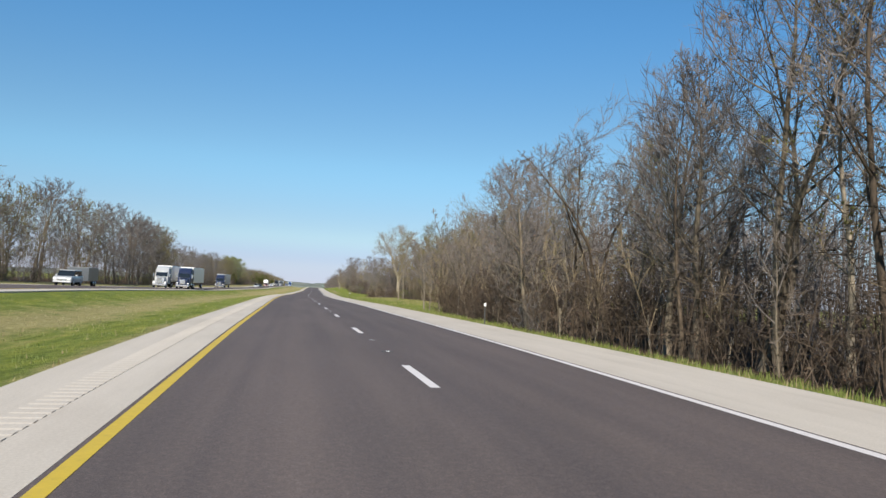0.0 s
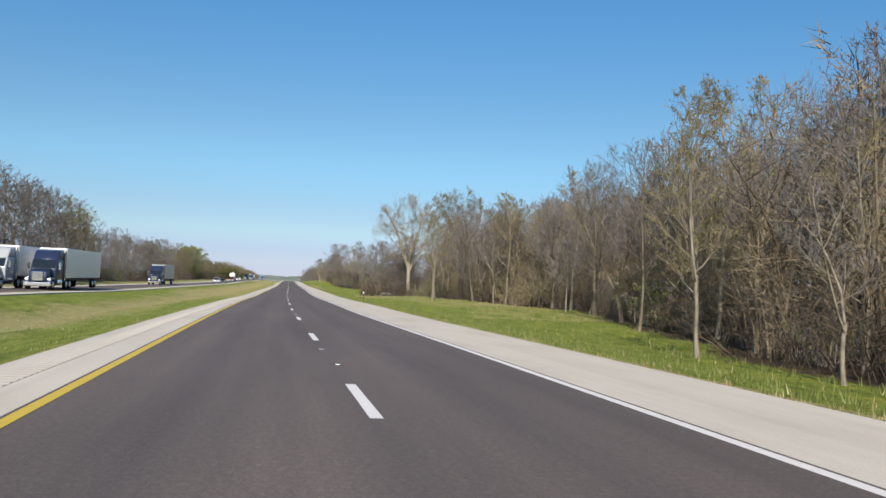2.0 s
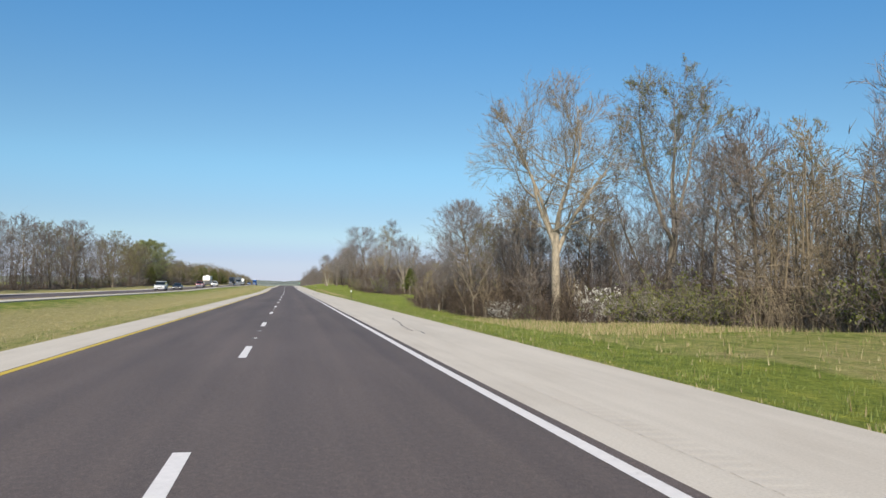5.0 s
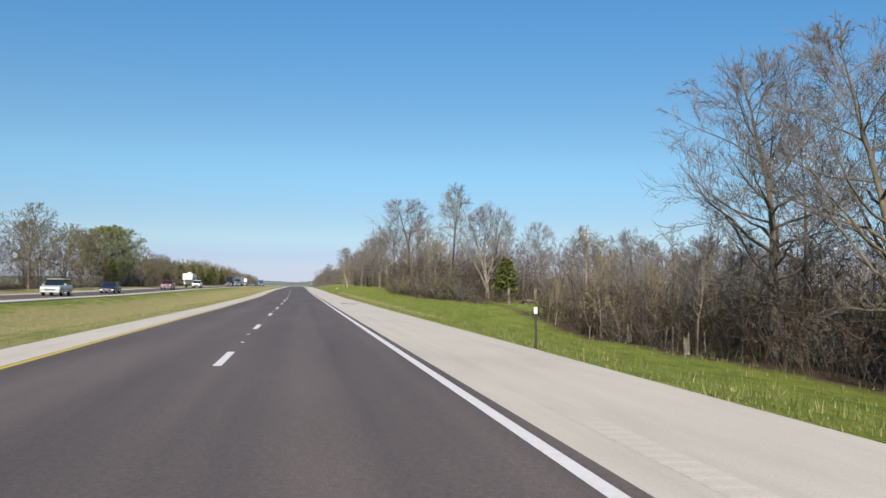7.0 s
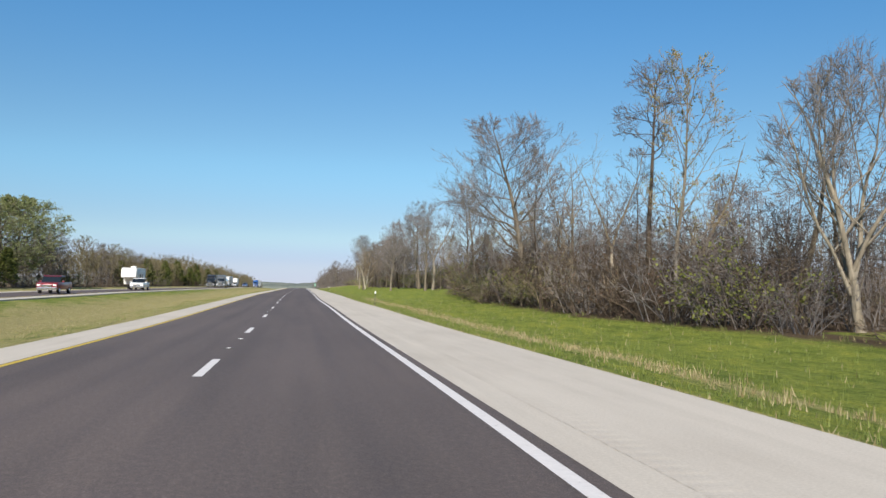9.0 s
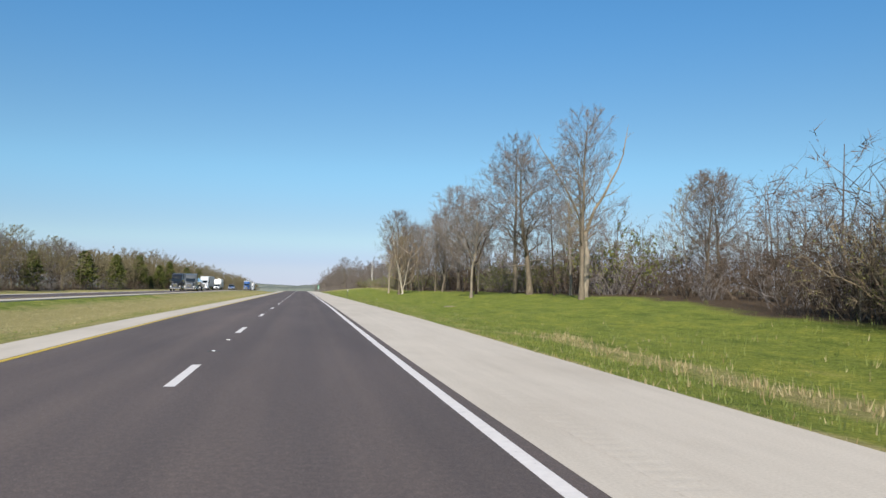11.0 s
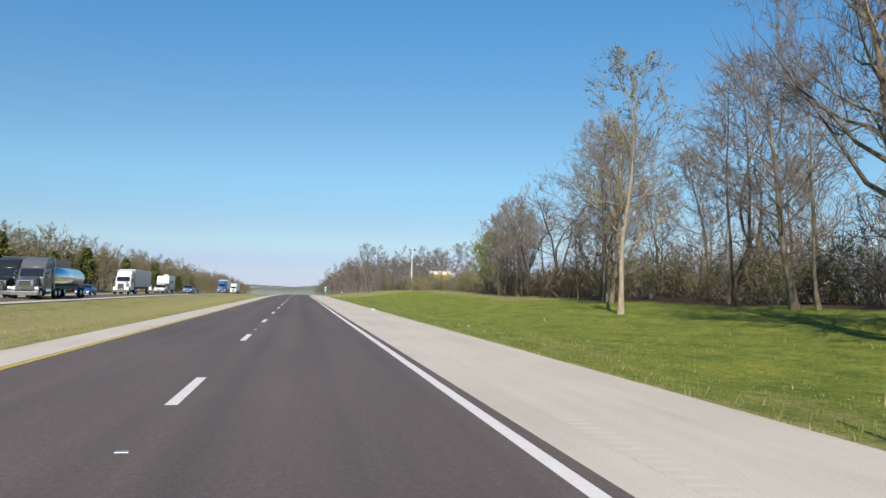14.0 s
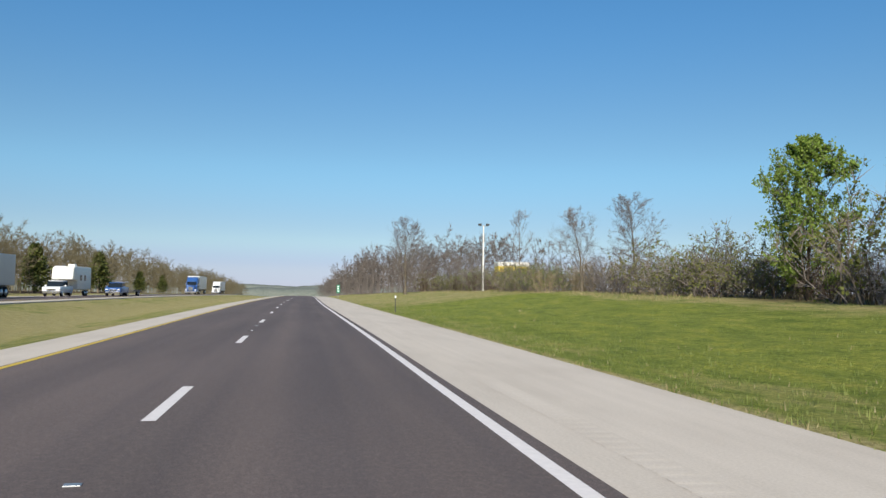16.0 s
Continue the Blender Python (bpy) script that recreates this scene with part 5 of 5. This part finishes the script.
for k in range(16):
    a = rng.uniform(0, 6.28)
    p = Vector((rng.gauss(0, 0.6), rng.gauss(0, 0.4), rng.uniform(0.05, 0.3)))
    d = heading(a, rng.gauss(0, 0.2)) * rng.uniform(0.2, 0.5)
    pile.tube([p - d, p, p + d], [0.09, 0.11, 0.08], 6)
at(tagged(new("log_pile", pile.mesh("log_pile", BARK_PALE, True)), "heap of pale cut logs in the brush", "logs"), 28.0, 386.6)


def stump(X, s, height, radius, seed):
    """A broken trunk with a splintered top."""
    rngl = random.Random(seed)
    shape, n = Shape(), 12
    for k, (z, r) in enumerate(((-0.2, 1.5), (0.12, 1.1), (0.55 * height, 0.95), (height, 0.85))):
        for i in range(n):
            a = 6.2832 * i / n
            w = radius * r * (1 + 0.12 * rngl.gauss(0, 1))
            shape.v.append(Vector((w * math.cos(a), w * math.sin(a), z + (rngl.uniform(-0.22, 0.28) if k == 3 else 0.0))))
    shape.v.append(Vector((0, 0, height - 0.25)))
    shape.f += [(k * n + i, k * n + (i + 1) % n, k * n + n + (i + 1) % n, k * n + n + i) for k in range(3) for i in range(n)]
    shape.f += [(3 * n + i, 3 * n + (i + 1) % n, 4 * n) for i in range(n)]
    ob = tagged(new("tree_stump", shape.mesh("tree_stump", BARK_PALE)), "pale broken tree stump with a splintered top", "stump", "broken stumps along the scrub")
    return at(ob, X, s)


for k, (X, s, height) in enumerate(((23.5, 346.8, 1.3), (22.5, 342.7, 1.1), (25.4, 385.2, 1.6), (24.6, 393.0, 2.2), (29.6, 388.5, 1.5), (22.2, 334.0, 1.0))):
    stump(X, s, height, 0.17, k)


def utility_pole(X, s, height, label, arm=True):
    ob = thing("utility_pole", label, "pole")
    part("pole", Shape().tube([Vector((0, 0, -0.5)), Vector((0, 0, height))], [0.15, 0.1], 10).mesh("pole", WOOD_POLE, True), ob)
    if arm:
        part("crossarm", Shape().box(-0.9, 0.9, -0.12, -0.02, height - 0.75, height - 0.63, 0.01).mesh("crossarm", WOOD_POLE), ob)
        part("transformer", Shape().tube([Vector((0.35, 0, height - 2.6)), Vector((0.35, 0, height - 1.7))], [0.24, 0.24], 12).add([], []).mesh("transformer", STEEL, True), ob, "grey steel transformer can")
        for x in (-0.8, 0.0, 0.8):
            part("insulator", Shape().tube([Vector((x, -0.07, height - 0.63)), Vector((x, -0.07, height - 0.45))], [0.05, 0.035], 8).mesh("insulator", CREAM, True), ob)
    return at(ob, X, s)


utility_pole(38.8, 396.0, 9.8, "weathered wooden utility pole with a crossarm and transformer")
utility_pole(-46.0, 724.0, 9.6, "weathered wooden utility pole beyond the far road")
utility_pole(31.0, 662.0, 2.1, "short weathered wooden fence post in the grass", False)
utility_pole(34.0, 640.0, 4.2, "pale wooden post among the shrubs", False)


def light_pole(X, s, height):
    ob = thing("light_pole", "tall pale pole with floodlights on top", "street lamp")
    part("pole", Shape().tube([Vector((0, 0, -0.5)), Vector((0, 0, height))], [0.14, 0.08], 10).mesh("pole", CREAM, True), ob)
    part("crossarm", Shape().box(-0.6, 0.6, -0.04, 0.04, height - 0.06, height + 0.03, 0.01).mesh("crossarm", STEEL), ob)
    for x in (-0.55, 0.55):
        part("floodlight", Shape().box(x - 0.22, x + 0.22, -0.3, 0.12, height + 0.02, height + 0.3, 0.04).mesh("floodlight", DARK_STEEL), ob, "dark floodlight head")
    return at(ob, X, s)


light_pole(26.6, 740.0, 9.2)


def mile_marker(X, s):
    ob = thing("mile_sign", "narrow green roadside sign on a steel post", "road sign")
    part("post", Shape().box(-0.03, 0.03, -0.02, 0.02, -0.4, 2.5).mesh("post", STEEL), ob)
    panel = part("panel", Shape().box(-0.3, 0.3, -0.04, -0.022, 1.1, 2.6, 0.006).mesh("panel", SIGN_GREEN), ob, "green sign panel")
    for z in (2.28, 1.9, 1.45):
        part("lettering", Shape().box(-0.16, 0.16, -0.046, -0.041, z - 0.1, z + 0.1).mesh("lettering", REFLECTOR), panel, "white bar of lettering")
    return at(ob, X, s)


mile_marker(7.9, 783.0)
sign = thing("small_sign", "small white sign plate on a post", "road sign")
part("post", Shape().box(-0.03, 0.03, -0.02, 0.02, -0.4, 1.6).mesh("post", STEEL), sign)
part("panel", Shape().box(-0.3, 0.3, -0.05, -0.022, 0.9, 2.0, 0.006).mesh("panel", REFLECTOR), sign)
at(sign, -34.5, 761.0)

box = thing("storage_trailer", "white and yellow box trailer parked behind the shrubs", "trailer")
part("box", Shape().box(-2.2, 2.2, -1.25, 1.25, 0.9, 3.55, 0.05).mesh("box", YELLOW_PANEL), box, "yellow lower panels")
part("roof", Shape().box(-2.25, 2.25, -1.3, 1.3, 3.55, 4.15, 0.06).mesh("roof", CREAM), box, "white upper panels")
part("chassis", Shape().box(-2.1, 2.1, -0.5, 0.5, 0.6, 0.9).mesh("chassis", DARK_STEEL), box)
for x in (-1.5, 1.5):
    part("wheel", Shape().tube([Vector((x, -1.2, 0.45)), Vector((x, 1.2, 0.45))], [0.45, 0.45], 16).mesh("wheel", RUBBER, True), box)
at(box, 38.0, 769.0)
box.scale = (1.25, 1.25, 1.25)


# ---- traffic on the far carriageway ----
def wheel(parent, x, y, r, w):
    tyre = Shape()
    tyre.tube([Vector((x - w / 2, y, r)), Vector((x - w * 0.42, y, r)), Vector((x + w * 0.42, y, r)), Vector((x + w / 2, y, r))], [r * 0.93, r, r, r * 0.93], 18)
    ob = part("wheel", tyre.mesh("tyre", RUBBER, True), parent, "black tyre")
    side = 1 if x > 0 else -1
    part("rim", Shape().tube([Vector((x + side * w * 0.3, y, r)), Vector((x + side * w * 0.52, y, r)), Vector((x + side * w * 0.53, y, r))], [r * 0.62, r * 0.6, 0], 14).mesh("rim", ALUMINIUM, True), ob, "silver wheel rim")


def lamps(parent, x, y, z, w, h):
    for side in (-1, 1):
        part("headlight", Shape().box(side * x - w / 2, side * x + w / 2, y - 0.03, y + 0.06, z, z + h, 0.015).mesh("headlight", LAMP_LENS), parent, "clear headlight lens")


def car(kind, colour, label, X, s, category="car"):
    ob = thing(kind, label, category, "vehicles on the far carriageway")
    paint = BODY[colour]
    if kind == "sedan":
        length, width, body = 4.7, 1.82, [(0.05, 0.28), (0.0, 0.55), (0.12, 0.72), (1.25, 0.92), (4.2, 0.98), (4.68, 0.92), (4.7, 0.4), (4.6, 0.28)]
        glass, roof = [(1.15, 0.9), (2.05, 1.40), (3.35, 1.42), (4.15, 0.96)], [(1.98, 1.38), (2.2, 1.45), (3.2, 1.47), (3.45, 1.40)]
    elif kind == "pickup_truck":
        length, width, body = 5.7, 1.98, [(0.05, 0.42), (0.0, 0.95), (0.14, 1.1), (1.35, 1.16), (5.65, 1.18), (5.7, 0.6), (5.6, 0.45)]
        glass, roof = [(1.3, 1.14), (1.95, 1.78), (3.5, 1.80), (3.8, 1.16)], [(1.9, 1.76), (2.05, 1.84), (3.4, 1.86), (3.55, 1.78)]
    else:
        length, width, body = 4.85, 1.92, [(0.05, 0.36), (0.0, 0.8), (0.14, 0.98), (1.2, 1.06), (4.75, 1.1), (4.85, 0.8), (4.8, 0.4)]
        glass, roof = [(1.1, 1.04), (1.85, 1.68), (4.4, 1.68), (4.72, 1.08)], [(1.8, 1.66), (1.95, 1.74), (4.3, 1.75), (4.5, 1.66)]
    w = width / 2
    part("body", Shape().slab(body, -w, w, 0.07).mesh("body", paint, True), ob)
    part("window", Shape().slab(glass, -w + 0.12, w - 0.12, 0.05).mesh("window", GLASS), ob, "dark tinted glass")
    part("roof", Shape().slab(roof, -w + 0.14, w - 0.14, 0.02).mesh("roof", paint, True), ob)
    z = body[1][1]
    part("grille", Shape().box(-w * 0.5, w * 0.5, -0.03, 0.05, z - 0.28, z - 0.04, 0.02).mesh("grille", CHROME if kind != "sedan" else DARK_STEEL), ob)
    part("bumper", Shape().box(-w * 0.96, w * 0.96, -0.07, 0.14, 0.34, z - 0.3, 0.04).mesh("bumper", CHROME if kind == "pickup_truck" else paint), ob)
    lamps(ob, w * 0.76, 0.0, z - 0.16, 0.32, 0.15)
    for side in (-1, 1):
        part("mirror", Shape().box(side * (w + 0.1) - 0.1, side * (w + 0.1) + 0.1, glass[0][0] + 0.45, glass[0][0] + 0.6, glass[0][1], glass[0][1] + 0.18, 0.03).mesh("mirror", paint), ob)
        for y in (0.95, length - 1.05):
            wheel(ob, side * (w - 0.1), y, 0.36, 0.24)
    if kind == "pickup_truck":
        part("bed", Shape().box(-w + 0.12, w - 0.12, 3.9, 5.6, 1.17, 1.19).mesh("bed", DARK_STEEL), ob, "dark open bed")
    return at(ob, X, s, opposite_surface(X, s) + 0.062)


def axle(parent, y, w, r=0.5):
    for side in (-1, 1):
        wheel(parent, side * (w - 0.16), y, r, 0.32)


def semi_truck(colour, load, label, X, s):
    ob = thing("semi_truck", label, "truck", "vehicles on the far carriageway")
    paint = BODY[colour]
    part("hood", Shape().slab([(0.1, 0.75), (0.0, 1.1), (0.1, 1.75), (1.9, 2.05), (1.9, 0.75)], -0.8, 0.8, 0.09).mesh("hood", paint, True), ob)
    part("cab", Shape().slab([(1.85, 0.7), (1.8, 2.0), (2.4, 2.9), (4.7, 3.0), (4.7, 0.7)], -1.18, 1.18, 0.1).mesh("cab", paint, True), ob)
    part("roof_fairing", Shape().slab([(2.35, 2.88), (3.1, 3.75), (4.7, 3.95), (4.7, 2.95)], -1.15, 1.15, 0.12).mesh("roof_fairing", paint, True), ob)
    part("windscreen", Shape().add([(-1.02, 1.84, 2.08), (1.02, 1.84, 2.08), (1.0, 2.33, 2.82), (-1.0, 2.33, 2.82)], [(0, 1, 2, 3)]).add([(-1.02, 1.80, 2.08), (1.02, 1.80, 2.08), (1.0, 2.29, 2.82), (-1.0, 2.29, 2.82)], [(0, 1, 2, 3)]).mesh("windscreen", GLASS), ob, "dark windscreen glass")
    for side in (-1, 1):
        part("window", Shape().box(side * 1.19 - 0.012, side * 1.19 + 0.012, 2.3, 3.1, 1.95, 2.6, 0.01).mesh("window", GLASS), ob, "dark side window")
        part("fender", Shape().slab([(0.1, 0.55), (0.2, 1.1), (0.7, 1.22), (1.3, 1.1), (1.5, 0.6), (1.2, 1.0), (0.5, 1.0)], side * 0.78, side * 1.2, 0.03).mesh("fender", paint, True), ob)
        part("fuel_tank", Shape().tube([Vector((side * 0.95, 2.2, 0.75)), Vector((side * 0.95, 3.8, 0.75))], [0.32, 0.32], 14).mesh("fuel_tank", CHROME, True), ob, "polished fuel tank")
        part("exhaust_pipe", Shape().tube([Vector((side * 1.25, 4.75, 0.9)), Vector((side * 1.25, 4.75, 3.9))], [0.075, 0.075], 10).mesh("exhaust_pipe", CHROME, True), ob, "chrome upright exhaust")
        part("mirror", Shape().box(side * 1.42 - 0.12, side * 1.42 + 0.12, 2.0, 2.1, 1.95, 2.6, 0.02).mesh("mirror", CHROME), ob)
    part("grille", Shape().box(-0.5, 0.5, -0.06, 0.1, 0.85, 1.7, 0.04).mesh("grille", CHROME), ob, "chrome grille")
    part("bumper", Shape().box(-1.2, 1.2, -0.15, 0.2, 0.35, 0.72, 0.05).mesh("bumper", CHROME), ob, "chrome bumper")
    lamps(ob, 0.98, 0.16, 0.92, 0.3, 0.2)
    part("chassis", Shape().box(-0.45, 0.45, 1.5, 7.2, 0.55, 0.9).mesh("chassis", DARK_STEEL), ob)
    axle(ob, 0.85, 1.2)
    axle(ob, 5.6, 1.25)
    axle(ob, 6.9, 1.25)
    if load == "tank":
        part("tank", Shape().tube([Vector((0, 5.3, 2.1)), Vector((0, 5.5, 2.1)), Vector((0, 17.5, 2.0)), Vector((0, 17.7, 2.0))], [0.75, 1.05, 1.05, 0.75], 24).mesh("tank", CHROME, True), ob, "polished cylindrical tank")
        part("trailer_frame", Shape().box(-0.9, 0.9, 6.0, 17.0, 0.9, 1.2).mesh("trailer_frame", DARK_STEEL), ob)
    else:
        part("trailer", Shape().box(-1.29, 1.29, 5.1, 20.8, 1.15, 4.1, 0.05).mesh("trailer", BODY[load]), ob, "plain box trailer")
        part("trailer_frame", Shape().box(-0.6, 0.6, 6.0, 20.6, 0.85, 1.15).mesh("trailer_frame", DARK_STEEL), ob)
        part("side_skirt", Shape().box(-1.27, -1.24, 9.0, 17.0, 0.45, 1.15).mesh("side_skirt", BODY["grey"]), ob)
    end = 16.5 if load == "tank" else 18.6
    axle(ob, end - 1.25, 1.25)
    axle(ob, end, 1.25)
    return at(ob, X, s, opposite_surface(X, s) + 0.062)


def camper(X, s):
    ob = thing("camper_trailer", "white fifth wheel camper behind a pickup", "camper", "vehicles on the far carriageway")
    part("body", Shape().slab([(0.0, 2.0), (0.3, 3.4), (1.0, 3.65), (9.0, 3.65), (9.0, 0.8), (2.4, 0.8), (2.3, 1.9)], -1.22, 1.22, 0.12).mesh("body", CREAM, True), ob)
    for y in (3.4, 5.4):
        part("window", Shape().box(1.215, 1.235, y, y + 0.9, 1.9, 2.6, 0.008).mesh("window", GLASS), ob, "dark window")
    part("roof_unit", Shape().box(-0.4, 0.4, 4.0, 5.0, 3.65, 3.95, 0.05).mesh("roof_unit", CREAM), ob)
    axle(ob, 6.2, 1.2, 0.38)
    axle(ob, 7.1, 1.2, 0.38)
    return at(ob, X, s, opposite_surface(X, s) + 0.062)


def box_trailer(X, s, length, height, mat, label, flat=False):
    ob = thing("trailer", label, "trailer", "vehicles on the far carriageway")
    part("deck" if flat else "box", Shape().box(-1.15, 1.15, 0, length, 0.6, 0.8 if flat else height, 0.03).mesh("deck" if flat else "box", mat), ob)
    part("drawbar", Shape().box(-0.08, 0.08, -1.3, 0.1, 0.45, 0.6).mesh("drawbar", DARK_STEEL), ob)
    axle(ob, length * 0.55, 1.15, 0.36)
    axle(ob, length * 0.55 + 0.85, 1.15, 0.36)
    return at(ob, X, s, opposite_surface(X, s) + 0.062)


NEAR, OFF = -23.2, -26.8
car("sport_utility", "silver", "silver sport utility vehicle pulling a dark trailer", OFF, 122.0)
box_trailer(OFF, 128.6, 4.5, 2.2, BODY["grey"], "dark grey enclosed trailer behind a utility vehicle")
semi_truck("navy", "white", "dark navy semi truck with a chrome front and white trailer", NEAR, 186.0)
semi_truck("silver", "white", "silver grey semi truck with a white trailer", OFF, 183.0)
semi_truck("navy", "silver", "dark navy semi truck with a grey trailer", OFF, 278.0)
car("sport_utility", "silver", "silver sport utility vehicle driving alone", NEAR, 380.0)
car("sedan", "black", "black sedan with bright headlights", NEAR, 405.0)
car("pickup_truck", "red", "dark red pickup truck with chrome bumper", NEAR, 455.0)
car("pickup_truck", "white", "white pickup truck ahead of a camper", NEAR, 500.0)
camper(OFF, 512.0)
semi_truck("black", "black", "black semi truck with a tall dark cab", OFF, 637.0)
semi_truck("grey", "tank", "grey semi truck with a polished tank trailer", NEAR, 633.0)
car("sedan", "blue", "bright blue sedan following the trucks", OFF, 668.0)
semi_truck("white", "silver", "white semi truck with a silver trailer", OFF, 692.0)
car("pickup_truck", "white", "white pickup truck towing a camper", OFF, 728.0)
camper(OFF, 732.2)
car("pickup_truck", "blue", "blue pickup truck with a flatbed trailer", NEAR, 742.0)
box_trailer(NEAR, 749.5, 6.5, 0.8, DARK_STEEL, "low dark flatbed trailer behind a pickup", True)
semi_truck("blue", "white", "blue and white semi truck with a white trailer", NEAR, 815.0)
semi_truck("white", "white", "white semi truck far down the road", OFF, 900.0)
